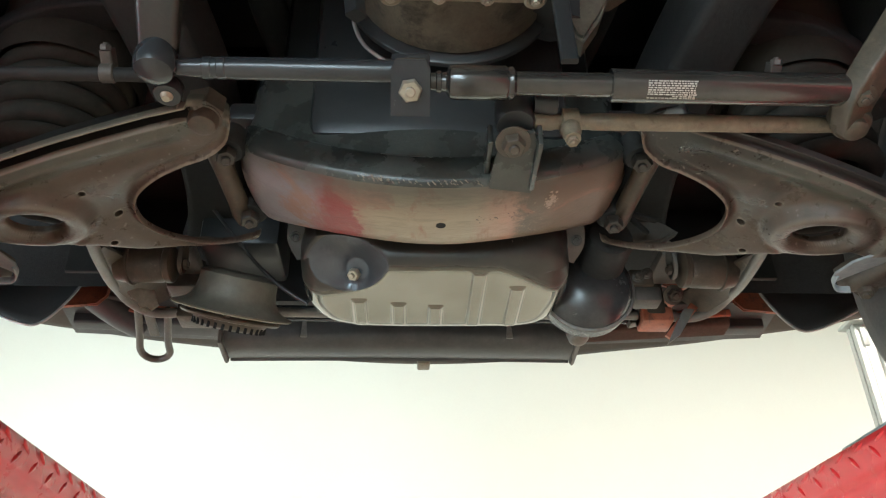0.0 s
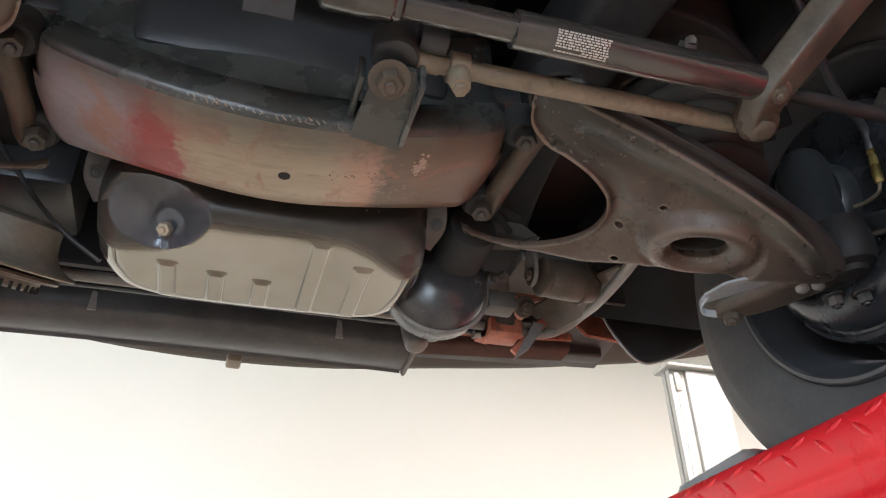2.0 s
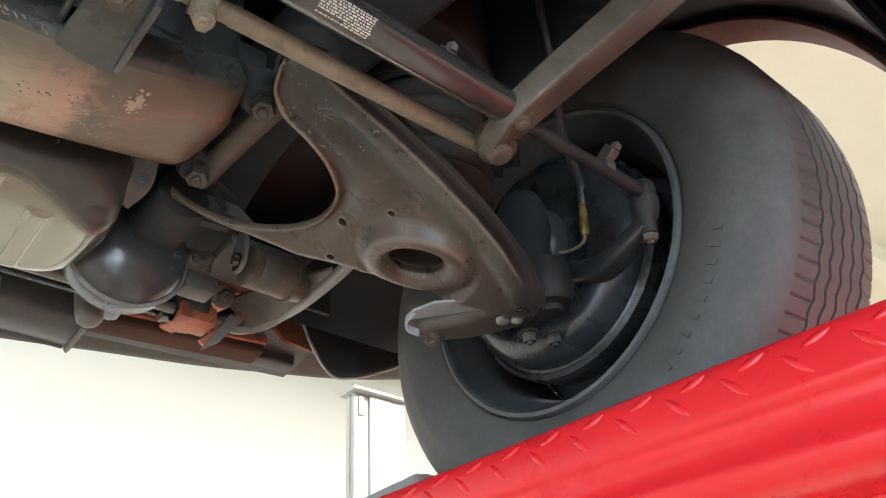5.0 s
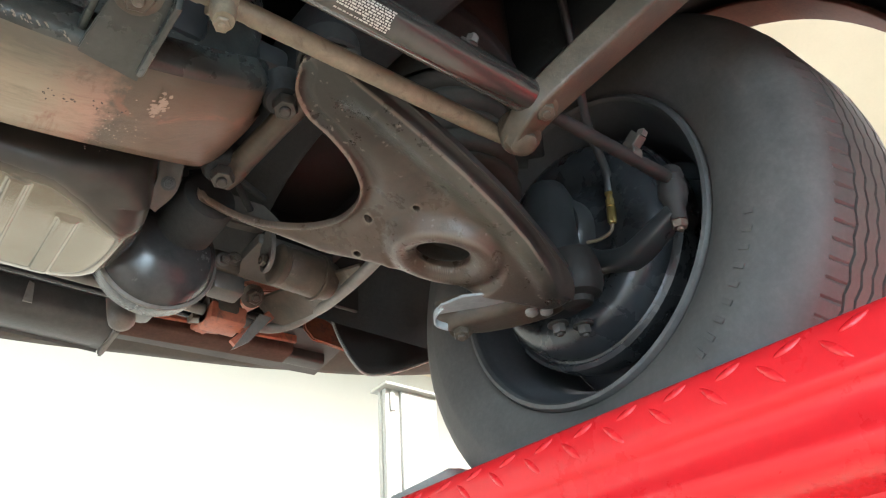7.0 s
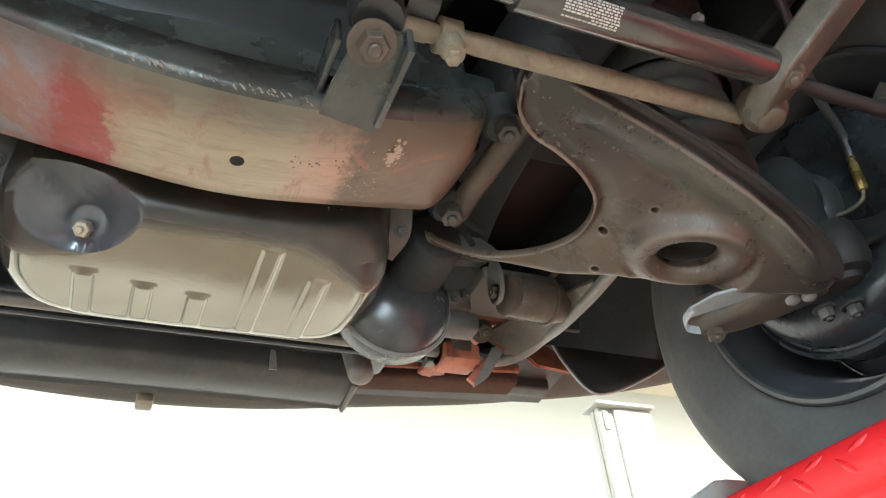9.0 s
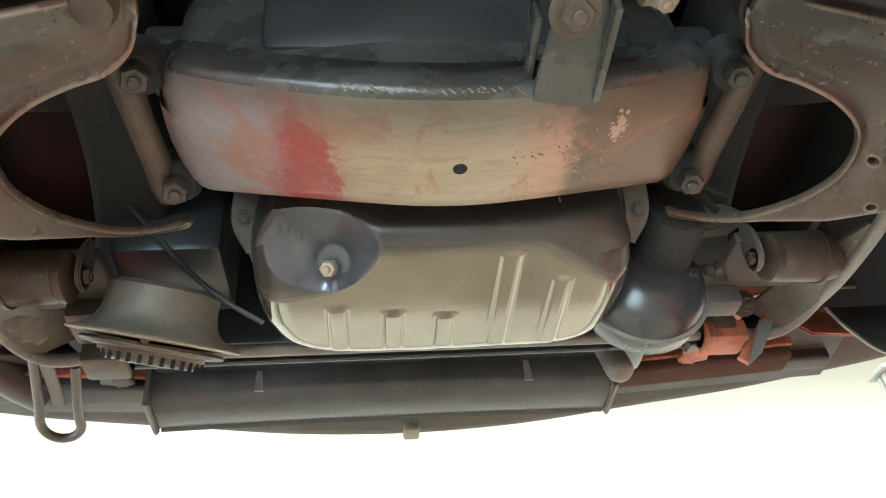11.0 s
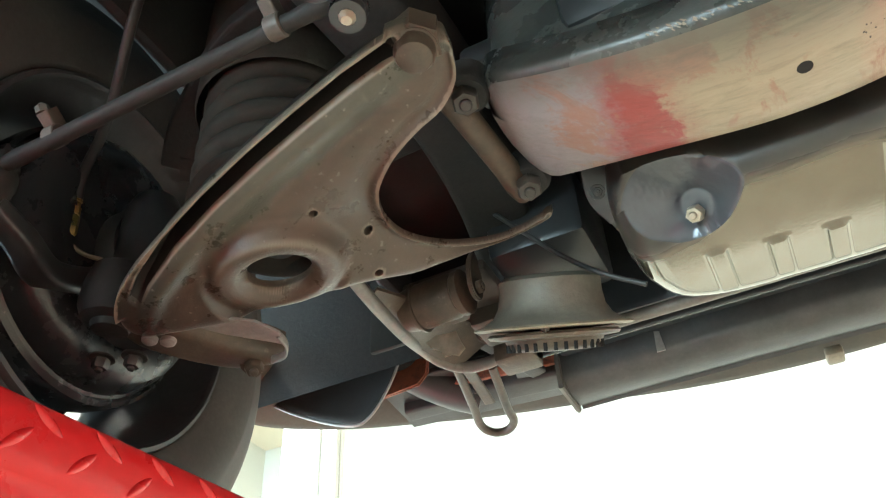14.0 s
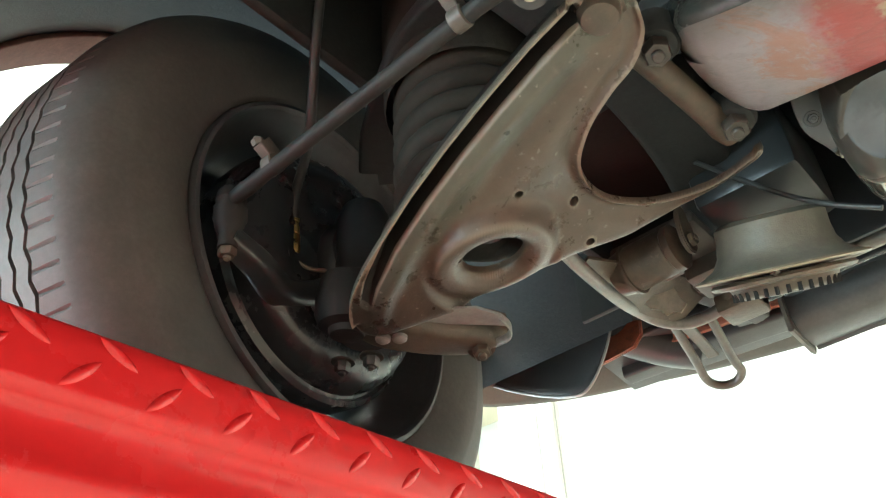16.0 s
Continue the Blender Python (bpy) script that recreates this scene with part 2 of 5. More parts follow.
REDPAINT = surface("glossy_red_lift_paint", (0.60, 0.014, 0.018), (0.68, 0.020, 0.024), (0.22, 0.34), 0.0, 5, 0.06, fine=140, coat=0.25, grain=0.12, spec=0.32)
BODYRED = surface("faded_orange_red_body_paint", (0.27, 0.075, 0.040), (0.46, 0.145, 0.080), (0.35, 0.6), 0.0, 24, 0.25, (0.085, 0.056, 0.044), spot=0.53)
UNDER = surface("black_underseal", (0.022, 0.0235, 0.0245), (0.042, 0.042, 0.041), (0.55, 0.8), 0.0, 10, 0.4, spec=0.15)
LINER = surface("dusty_black_rubber_sheet", (0.022, 0.021, 0.021), (0.046, 0.042, 0.039), (0.30, 0.5), 0.0, 9, 0.1)
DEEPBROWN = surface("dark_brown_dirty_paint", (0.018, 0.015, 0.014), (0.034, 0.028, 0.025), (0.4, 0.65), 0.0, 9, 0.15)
VALANCE = surface("dusty_brown_valance", (0.040, 0.034, 0.027), (0.085, 0.072, 0.055), (0.5, 0.7), 0.0, 9, 0.15)
CAST = surface("oily_cast_aluminium", (0.085, 0.072, 0.054), (0.19, 0.16, 0.12), (0.35, 0.6), 0.25, 11, 0.3, (0.045, 0.040, 0.032), spot=0.52)
PALECAST = surface("pale_dusty_casting", (0.24, 0.20, 0.145), (0.36, 0.31, 0.235), (0.45, 0.65), 0.2, 18, 0.25, (0.12, 0.095, 0.07))
POSTPAINT = surface("pale_grey_post_paint", (0.33, 0.345, 0.315), (0.38, 0.395, 0.36), (0.4, 0.55), 0.0, 5, 0.05)
POSTPALE = surface("pale_strip_paint", (0.58, 0.58, 0.53), (0.66, 0.66, 0.61), (0.5, 0.7), 0.0, 2.0, 0.03, fine=40, grain=0.2)
WALLPAINT = surface("cream_wall_paint", (0.595, 0.595, 0.54), (0.625, 0.625, 0.57), (0.7, 0.85), 0.0, 1.2, 0.01, fine=60, grain=0.06)
CEILPAINT = surface("cream_ceiling_panel", (0.66, 0.60, 0.47), (0.72, 0.66, 0.53), (0.7, 0.85), 0.0, 2.0, 0.01, fine=60, grain=0.08)
FLOORPAINT = surface("pale_concrete_floor", (0.27, 0.238, 0.188), (0.34, 0.302, 0.242), (0.40, 0.60), 0.0, 1.5, 0.1, (0.22, 0.195, 0.155), fine=40)
LABEL = surface("silver_label", (0.42, 0.40, 0.36), (0.5, 0.48, 0.44), (0.35, 0.5), 0.2, 60, 0.02)
GROOVE = surface("dull_black", (0.010, 0.010, 0.010), (0.022, 0.020, 0.018), (0.4, 0.7), 0.0, 20, 0.2, spec=0.2)
HOLE = surface("black_cavity", (0.004, 0.004, 0.004), (0.008, 0.008, 0.008), (0.8, 0.9), 0.0, 30, 0.0)
CHIP = surface("pale_pink_chipped_primer", (0.33, 0.25, 0.195), (0.45, 0.35, 0.28), (0.45, 0.65), 0.0, 60, 0.3)
SCRAPED = surface("scraped_pale_primer", (0.16, 0.125, 0.085), (0.29, 0.225, 0.165), (0.5, 0.7), 0.0, 60, 0.3)


def glow_mat(name, colour, strength):
    m, nt, bsdf = node_mat(name)
    bsdf.inputs["Emission Color"].default_value = (*colour, 1)
    bsdf.inputs["Emission Strength"].default_value = strength
    return m


TUBEGLOW = glow_mat("lit_tube_diffuser", (1.0, 0.94, 0.82), 6.0)


def crossmember_mat():
    """Repainted frame steel: grey-lilac primer, a red band, tan filler, a pink-brown end, streaky grime at the rear
    edge.
    """
    m, nt, bsdf = node_mat("patchy_repainted_crossmember")
    tc = nt.nodes.new("ShaderNodeTexCoord")
    sep = nt.nodes.new("ShaderNodeSeparateXYZ")
    nt.links.new(tc.outputs["Object"], sep.inputs[0])
    warp = add(nt, "ShaderNodeTexNoise", Scale=16.0, Detail=8.0, Roughness=0.7)
    nt.links.new(tc.outputs["Object"], warp.inputs["Vector"])
    mul = add(nt, "ShaderNodeMath")
    mul.operation = "MULTIPLY_ADD"
    mul.inputs[1].default_value, mul.inputs[2].default_value = 0.040, -0.0425
    nt.links.new(warp.outputs["Fac"], mul.inputs[0])
    fine = add(nt, "ShaderNodeTexNoise", Scale=75.0, Detail=7.0, Roughness=0.75)
    nt.links.new(tc.outputs["Object"], fine.inputs["Vector"])
    mul2 = nt.nodes.new("ShaderNodeMath")
    mul2.operation = "MULTIPLY_ADD"
    mul2.inputs[1].default_value = 0.045
    nt.links.new(fine.outputs["Fac"], mul2.inputs[0])
    nt.links.new(sep.outputs[0], mul2.inputs[2])
    xs = nt.nodes.new("ShaderNodeMath")
    nt.links.new(mul2.outputs[0], xs.inputs[0])
    nt.links.new(mul.outputs[0], xs.inputs[1])
    mp = nt.nodes.new("ShaderNodeMapRange")
    mp.inputs["From Min"].default_value, mp.inputs["From Max"].default_value = -0.25, 0.25
    nt.links.new(xs.outputs[0], mp.inputs["Value"])
    lilac, red, tan, brown = (0.215, 0.20, 0.215), (0.25, 0.034, 0.030), (0.30, 0.235, 0.158), (0.15, 0.100, 0.066)
    cr = ramp_node(nt, [(0.0, (0.22, 0.16, 0.13)), (0.09, lilac), (0.19, (0.24, 0.22, 0.235)), (0.245, red), (0.308, red), (0.322, (0.29, 0.19, 0.13)), (0.36, tan), (0.58, (0.33, 0.275, 0.20)), (0.685, (0.40, 0.23, 0.17)), (0.71, (0.12, 0.092, 0.066)), (0.765, (0.16, 0.112, 0.080)), (0.80, brown), (1.0, (0.14, 0.092, 0.070))])
    nt.links.new(mp.outputs[0], cr.inputs[0])
    # rust streaks along the beam
    mapn = nt.nodes.new("ShaderNodeMapping")
    mapn.inputs["Scale"].default_value = (20, 120, 120)
    nt.links.new(tc.outputs["Object"], mapn.inputs[0])
    st = add(nt, "ShaderNodeTexNoise", Scale=1.0, Detail=9.0, Roughness=0.78, Distortion=0.6)
    nt.links.new(mapn.outputs[0], st.inputs["Vector"])
    sr = ramp_node(nt, [(0.34, grey(0.50)), (0.50, grey(0.95)), (0.66, grey(1.25))])
    nt.links.new(st.outputs["Fac"], sr.inputs[0])
    m1 = nt.nodes.new("ShaderNodeMixRGB")
    m1.blend_type, m1.inputs[0].default_value = "MULTIPLY", 0.5
    nt.links.new(cr.outputs[0], m1.inputs[1])
    nt.links.new(sr.outputs[0], m1.inputs[2])
    # blotches of red primer showing through the lilac
    bl = add(nt, "ShaderNodeTexNoise", Scale=15.0, Detail=9.0, Roughness=0.72, Distortion=0.8)
    nt.links.new(tc.outputs["Object"], bl.inputs["Vector"])
    br = ramp_node(nt, [(0.54, grey(0)), (0.60, grey(0.7)), (0.72, grey(0.9))])
    nt.links.new(bl.outputs["Fac"], br.inputs[0])
    m2 = nt.nodes.new("ShaderNodeMixRGB")
    m2.inputs[2].default_value = (0.26, 0.125, 0.085, 1)
    nt.links.new(br.outputs[0], m2.inputs[0])
    nt.links.new(m1.outputs[0], m2.inputs[1])
    # streaky road grime along the low rear edge
    ys = add(nt, "ShaderNodeMath")
    ys.operation = "MULTIPLY_ADD"
    ys.inputs[1].default_value = -0.075
    nt.links.new(st.outputs["Fac"], ys.inputs[0])
    nt.links.new(sep.outputs[1], ys.inputs[2])
    gm = nt.nodes.new("ShaderNodeMapRange")
    gm.interpolation_type = "SMOOTHSTEP"
    gm.inputs["From Min"].default_value, gm.inputs["From Max"].default_value = 0.800, 0.746
    gm.inputs["To Max"].default_value = 0.85
    nt.links.new(ys.outputs[0], gm.inputs["Value"])
    m3 = nt.nodes.new("ShaderNodeMixRGB")
    m3.inputs[2].default_value = (0.070, 0.066, 0.052, 1)
    nt.links.new(gm.outputs[0], m3.inputs[0])
    nt.links.new(m2.outputs[0], m3.inputs[1])
    nt.links.new(m3.outputs[0], bsdf.inputs["Base Color"])
    bsdf.inputs["Roughness"].default_value = 0.33
    b = add(nt, "ShaderNodeBump", Strength=0.25, Distance=0.002)
    nt.links.new(st.outputs["Fac"], b.inputs["Height"])
    nt.links.new(b.outputs[0], bsdf.inputs["Normal"])
    return m


CROSS = crossmember_mat()
CROSS_REAR = surface("dark_frame_steel", (0.030, 0.033, 0.031), (0.072, 0.076, 0.069), (0.20, 0.34), 0.0, 14, 0.25, (0.11, 0.105, 0.085), spot=0.66)


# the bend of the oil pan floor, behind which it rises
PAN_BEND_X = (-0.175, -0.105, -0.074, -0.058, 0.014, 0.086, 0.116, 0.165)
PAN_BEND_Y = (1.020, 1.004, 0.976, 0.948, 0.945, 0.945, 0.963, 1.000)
# the conical drain dish: its middle and its axis
DENT_C, DENT_W = np.array((-0.099, 0.985, 2.042)), np.array((0.25, 0.55, 0.58))


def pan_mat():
    """Tan-filmed bare steel; a dark rear and a blue-grey drain dish paint in reflections."""
    m, nt, bsdf = node_mat("pan_steel_painted_reflections")
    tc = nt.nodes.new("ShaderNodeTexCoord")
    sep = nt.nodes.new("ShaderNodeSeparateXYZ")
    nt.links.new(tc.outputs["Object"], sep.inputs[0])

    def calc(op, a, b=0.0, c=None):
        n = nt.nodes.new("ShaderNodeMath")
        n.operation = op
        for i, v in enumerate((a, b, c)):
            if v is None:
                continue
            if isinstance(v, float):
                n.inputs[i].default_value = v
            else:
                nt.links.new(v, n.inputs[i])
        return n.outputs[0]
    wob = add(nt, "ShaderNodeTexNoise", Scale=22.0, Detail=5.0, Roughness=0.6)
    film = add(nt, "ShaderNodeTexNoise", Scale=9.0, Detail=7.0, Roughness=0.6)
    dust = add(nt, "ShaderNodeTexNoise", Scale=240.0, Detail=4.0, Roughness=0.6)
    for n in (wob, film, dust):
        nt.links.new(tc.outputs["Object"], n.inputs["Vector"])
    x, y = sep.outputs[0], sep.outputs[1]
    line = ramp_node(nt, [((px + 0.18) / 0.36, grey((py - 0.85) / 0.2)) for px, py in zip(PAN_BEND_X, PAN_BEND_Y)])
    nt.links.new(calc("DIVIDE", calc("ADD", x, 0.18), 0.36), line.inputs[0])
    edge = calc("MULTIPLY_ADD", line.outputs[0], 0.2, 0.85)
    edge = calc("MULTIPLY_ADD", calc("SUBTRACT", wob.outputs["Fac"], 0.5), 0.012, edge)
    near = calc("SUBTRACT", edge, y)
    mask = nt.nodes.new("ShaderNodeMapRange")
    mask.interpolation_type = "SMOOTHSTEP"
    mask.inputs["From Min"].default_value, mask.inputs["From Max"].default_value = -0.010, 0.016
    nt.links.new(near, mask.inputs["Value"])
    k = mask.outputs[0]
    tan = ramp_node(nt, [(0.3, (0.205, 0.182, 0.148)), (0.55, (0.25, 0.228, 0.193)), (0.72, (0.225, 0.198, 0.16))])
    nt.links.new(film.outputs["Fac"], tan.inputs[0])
    # near-black tone painted for the dark reflection on the rear slope
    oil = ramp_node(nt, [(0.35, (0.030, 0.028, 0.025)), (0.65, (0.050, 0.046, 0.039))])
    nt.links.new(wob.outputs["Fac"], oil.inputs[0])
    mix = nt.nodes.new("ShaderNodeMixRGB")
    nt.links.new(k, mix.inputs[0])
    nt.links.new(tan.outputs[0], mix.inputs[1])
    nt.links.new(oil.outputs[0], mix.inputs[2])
    # blue-grey tone inside the dish, reflected daylight put into the colour
    ax = tuple(DENT_W / np.linalg.norm(DENT_W))

    def vec(op, a, b):
        n = nt.nodes.new("ShaderNodeVectorMath")
        n.operation = op
        for i, v in enumerate((a, b)):
            if isinstance(v, tuple):
                n.inputs[i].default_value = v
            else:
                nt.links.new(v, n.inputs[i])
        return n
    off = vec("SUBTRACT", tc.outputs["Object"], tuple(DENT_C)).outputs[0]
    deep = vec("DOT_PRODUCT", off, ax).outputs["Value"]
    flat = nt.nodes.new("ShaderNodeVectorMath")
    flat.operation = "SCALE"
    flat.inputs[0].default_value = ax
    nt.links.new(deep, flat.inputs["Scale"])
    span = vec("LENGTH", vec("SUBTRACT", off, flat.outputs[0]).outputs[0], (0.0, 0.0, 0.0)).outputs["Value"]
    gap = calc("ABSOLUTE", calc("MULTIPLY_ADD", calc("MAXIMUM", calc("SUBTRACT", span, 0.016), 0.0), 0.8, deep))
    dish = nt.nodes.new("ShaderNodeMapRange")
    dish.interpolation_type = "SMOOTHSTEP"
    dish.inputs["From Min"].default_value, dish.inputs["From Max"].default_value = 0.0022, 0.0010
    nt.links.new(gap, dish.inputs["Value"])
    d = calc("MULTIPLY", dish.outputs[0], calc("LESS_THAN", span, 0.060))
    dish_sheen = ramp_node(nt, [(0.35, (0.054, 0.061, 0.071)), (0.65, (0.092, 0.103, 0.118))])
    nt.links.new(film.outputs["Fac"], dish_sheen.inputs[0])
    mixd = nt.nodes.new("ShaderNodeMixRGB")
    nt.links.new(d, mixd.inputs[0])
    nt.links.new(mix.outputs[0], mixd.inputs[1])
    nt.links.new(dish_sheen.outputs[0], mixd.inputs[2])
    nt.links.new(mixd.outputs[0], bsdf.inputs["Base Color"])
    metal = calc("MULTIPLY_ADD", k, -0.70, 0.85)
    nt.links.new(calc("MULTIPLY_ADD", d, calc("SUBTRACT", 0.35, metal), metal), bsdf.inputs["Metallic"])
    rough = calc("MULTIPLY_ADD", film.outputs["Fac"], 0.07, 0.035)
    # rougher where the dark reflection is painted
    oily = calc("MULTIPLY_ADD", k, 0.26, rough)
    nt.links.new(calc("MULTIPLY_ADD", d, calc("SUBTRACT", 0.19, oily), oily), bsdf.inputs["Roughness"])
    b = add(nt, "ShaderNodeBump", Strength=0.03, Distance=0.0008)
    nt.links.new(dust.outputs["Fac"], b.inputs["Height"])
    nt.links.new(b.outputs[0], bsdf.inputs["Normal"])
    return m


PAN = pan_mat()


# ---- mesh helpers ----
def finish(bm, name, material, angle=38, recalc=True):
    if recalc:
        bmesh.ops.recalc_face_normals(bm, faces=bm.faces)
    me = bpy.data.meshes.new(name)
    bm.to_mesh(me)
    bm.free()
    me.materials.append(material)
    me.polygons.foreach_set("use_smooth", [True] * len(me.polygons))
    me.set_sharp_from_angle(angle=radians(angle))
    return me


def part(name, bm, material, parent, label="", angle=38):
    """One mesh object under a thing or a part."""
    ob = new(name, finish(bm, name, material, angle))
    ob.parent = parent
    if parent is not None:
        m = parent.matrix_basis if parent.parent is None else Matrix.Identity(4)
        ob.matrix_parent_inverse = m.inverted()
    if label:
        ob["label"] = label
    return ob


def thing(name, base, label, category, group="", kind=""):
    ob = new(name)
    ob.empty_display_size = 0.1
    ob.matrix_basis = Matrix.Translation(base)
    return tagged(ob, label, category, group, kind)


def solid(name, bm, material, label, category="", group="", kind="", angle=38):
    return tagged(new(name, finish(bm, name, material, angle)), label, category, group, kind)


def box(bm, lo, hi, bevel=0.0, seg=2):
    made = bmesh.ops.create_cube(bm, size=1.0)["verts"]
    c, s = [(a + b) / 2 for a, b in zip(lo, hi)], [abs(b - a) for a, b in zip(lo, hi)]
    for v in made:
        v.co = Vector([c[i] + v.co[i] * s[i] for i in range(3)])
    if bevel:
        edges = list({e for v in made for e in v.link_edges})
        bmesh.ops.bevel(bm, geom=edges, offset=bevel, segments=seg, affect="EDGES", profile=0.5)
    return bm


def basis(way):
    w = Vector(way).normalized()
    u = w.orthogonal().normalized()
    return u, w.cross(u), w


def ring_faces(bm, a, b):
    n = len(a)
    for i in range(n):
        bm.faces.new((a[i], a[(i + 1) % n], b[(i + 1) % n], b[i]))


def lathe(bm, origin, way, profile, seg=24, cap=True):
    """profile: (radius, distance along the axis) from end to end."""
    u, v, w = basis(way)
    o, rings = Vector(origin), []
    for r, h in profile:
        rings.append([bm.verts.new(o + w * h + (u * math.cos(a) + v * math.sin(a)) * max(r, 1e-4)) for a in (2 * math.pi * i / seg for i in range(seg))])
    for a, b in zip(rings, rings[1:]):
        ring_faces(bm, a, b)
    if cap:
        bm.faces.new(rings[0])
        bm.faces.new(rings[-1])
    return bm


def smooth_path(points, steps=6):
    """Points on a Catmull-Rom curve."""
    p = [Vector(q) for q in points]
    p = [p[0] * 2 - p[1]] + p + [p[-1] * 2 - p[-2]]
    out = []
    for i in range(1, len(p) - 2):
        for k in range(steps):
            t = k / steps
            out.append(0.5 * (2 * p[i] + (p[i + 1] - p[i - 1]) * t + (2 * p[i - 1] - 5 * p[i] + 4 * p[i + 1] - p[i + 2]) * t * t + (3 * p[i] - p[i - 1] - 3 * p[i + 1] + p[i + 2]) * t**3))
    return out + [p[-2]]


def sweep(bm, path, section, up=(0, 0, 1), cap=True, scales=None):
    """Sweeps a closed 2-D section (side, up) along a path."""
    rings = []
    for i, q in enumerate(path):
        ahead = (Vector(path[min(i + 1, len(path) - 1)]) - Vector(path[max(i - 1, 0)])).normalized()
        side = ahead.cross(Vector(up)).normalized()
        top = side.cross(ahead)
        k = scales[i] if scales else 1.0
        rings.append([bm.verts.new(Vector(q) + side * a * k + top * b * k) for a, b in section])
    for a, b in zip(rings, rings[1:]):
        ring_faces(bm, a, b)
    if cap:
        bm.faces.new(rings[0])
        bm.faces.new(rings[-1])
    return bm


def circle(r, n=14, ry=None):
    return [(r * math.cos(2 * math.pi * i / n), (ry or r) * math.sin(2 * math.pi * i / n)) for i in range(n)]


def tube(bm, points, r, steps=6, n=14, up=(0.13, 0.27, 0.95)):
    path = smooth_path(points, steps) if steps > 1 else [Vector(p) for p in points]
    return sweep(bm, path, circle(r, n), up)


def rounded(w, h, r, n=4):
    pts = []
    for cx, cy, a0 in ((w - r, h - r, 0), (-w + r, h - r, 90), (-w + r, -h + r, 180), (w - r, -h + r, 270)):
        pts += [(cx + r * math.cos(radians(a0 + 90 * k / n)), cy + r * math.sin(radians(a0 + 90 * k / n))) for k in range(n + 1)]
    return pts


def bar(bm, a, b, w, h, r=0.003, up=(0, 0, 1)):
    """A straight bar of rounded section, half-sizes w and h."""
    return sweep(bm, [Vector(a), Vector(b)], rounded(w, h, r), up)


def bolt(bm, at, way, r=0.011, h=0.009, washer=True):
    """A hexagon head with a chamfer, its washer, and the thread end."""
    u, v, w = basis(way)
    o = Vector(at)
    if washer:
        lathe(bm, o - w * 0.003, way, [(r * 1.45, 0), (r * 1.5, 0.0006), (r * 1.5, 0.0026), (r * 1.4, 0.003)], 20)
    lathe(bm, o, way, [(r, 0), (r, h * 0.8), (r * 0.86, h), (r * 0.45, h * 1.02)], 6)
    lathe(bm, o + w * h, way, [(r * 0.45, 0), (r * 0.45, h * 0.25), (r * 0.35, h * 0.35)], 12)
    return bm


def pydata(verts, faces):
    me = bpy.data.meshes.new("tmp")
    me.from_pydata([tuple(v) for v in verts], [], faces)
    bm = bmesh.new()
    bm.from_mesh(me)
    bpy.data.meshes.remove(me)
    return bm


def resample(points, step):
    path = smooth_path(list(points) + [points[0]], 8)[:-1]
    return np.array([(p.x, p.y) for p in path])


def nearest(xy, outlines):
    """Distance to, and nearest point on, closed outlines."""
    best, spot = np.full(len(xy), 1e9), xy.copy()
    for o in outlines:
        a, b = o, np.roll(o, -1, 0)
        for p, q in zip(a, b):
            d = q - p
            t = np.clip(((xy - p) @ d) / max(d @ d, 1e-12), 0, 1)[:, None]
            s = p + t * d
            dist = np.hypot(*(xy - s).T)
            near = dist < best
            best[near], spot[near] = dist[near], s[near]
    return best, spot


def inside(xy, outline):
    res = np.zeros(len(xy), bool)
    x, y = xy.T
    for (x1, y1), (x2, y2) in zip(outline, np.roll(outline, -1, 0)):
        cross = ((y1 > y) != (y2 > y)) & (x < (x2 - x1) * (y - y1) / (y2 - y1 + 1e-15) + x1)
        res ^= cross
    return res


def pressing(outlines, cell, shape, skirt):
    """A pressed sheet: the first outline, less the others; shape(xy, edge distance) gives its 3-D points,
    skirt the offsets by which its rim is drawn on."""
    lo, hi = outlines[0].min(0) - cell, outlines[0].max(0) + cell
    nx, ny = (np.ceil((hi - lo) / cell)).astype(int)
    gx, gy = np.meshgrid(lo[0] + cell * np.arange(nx + 1), lo[1] + cell * np.arange(ny + 1), indexing="ij")
    cx, cy = np.meshgrid(lo[0] + cell * (np.arange(nx) + 0.5), lo[1] + cell * (np.arange(ny) + 0.5), indexing="ij")
    mid = np.c_[cx.ravel(), cy.ravel()]
    keep = inside(mid, outlines[0])
    for o in outlines[1:]:
        keep &= ~inside(mid, o)
    keep = keep.reshape(nx, ny)
    quads, count = [], {}
    for i, j in zip(*np.nonzero(keep)):
        c = [(i, j), (i + 1, j), (i + 1, j + 1), (i, j + 1)]
        quads.append(c)
        for a, b in zip(c, c[1:] + c[:1]):
            count.setdefault(frozenset((a, b)), []).append((a, b))
    rim = [e[0] for e in count.values() if len(e) == 1]
    on_rim = {v for e in rim for v in e}
    ids = {}
    for c in quads:
        for v in c:
            ids.setdefault(v, len(ids))
    xy = np.array([(gx[v], gy[v]) for v in ids])
    dist, spot = nearest(xy, outlines)
    mask = np.array([v in on_rim for v in ids])
    xy[mask], dist[mask] = spot[mask], 0.0
    verts = [Vector(p) for p in shape(xy, dist)]
    faces = [[ids[v] for v in c] for c in quads]
    last = {v: ids[v] for v in on_rim}
    for dx in skirt:
        level = {}
        for v in on_rim:
            level[v] = len(verts)
            verts.append(verts[ids[v]] + Vector(dx))
        faces += [[last[b], last[a], level[a], level[b]] for a, b in rim]
        last = level
    return pydata(verts, faces)


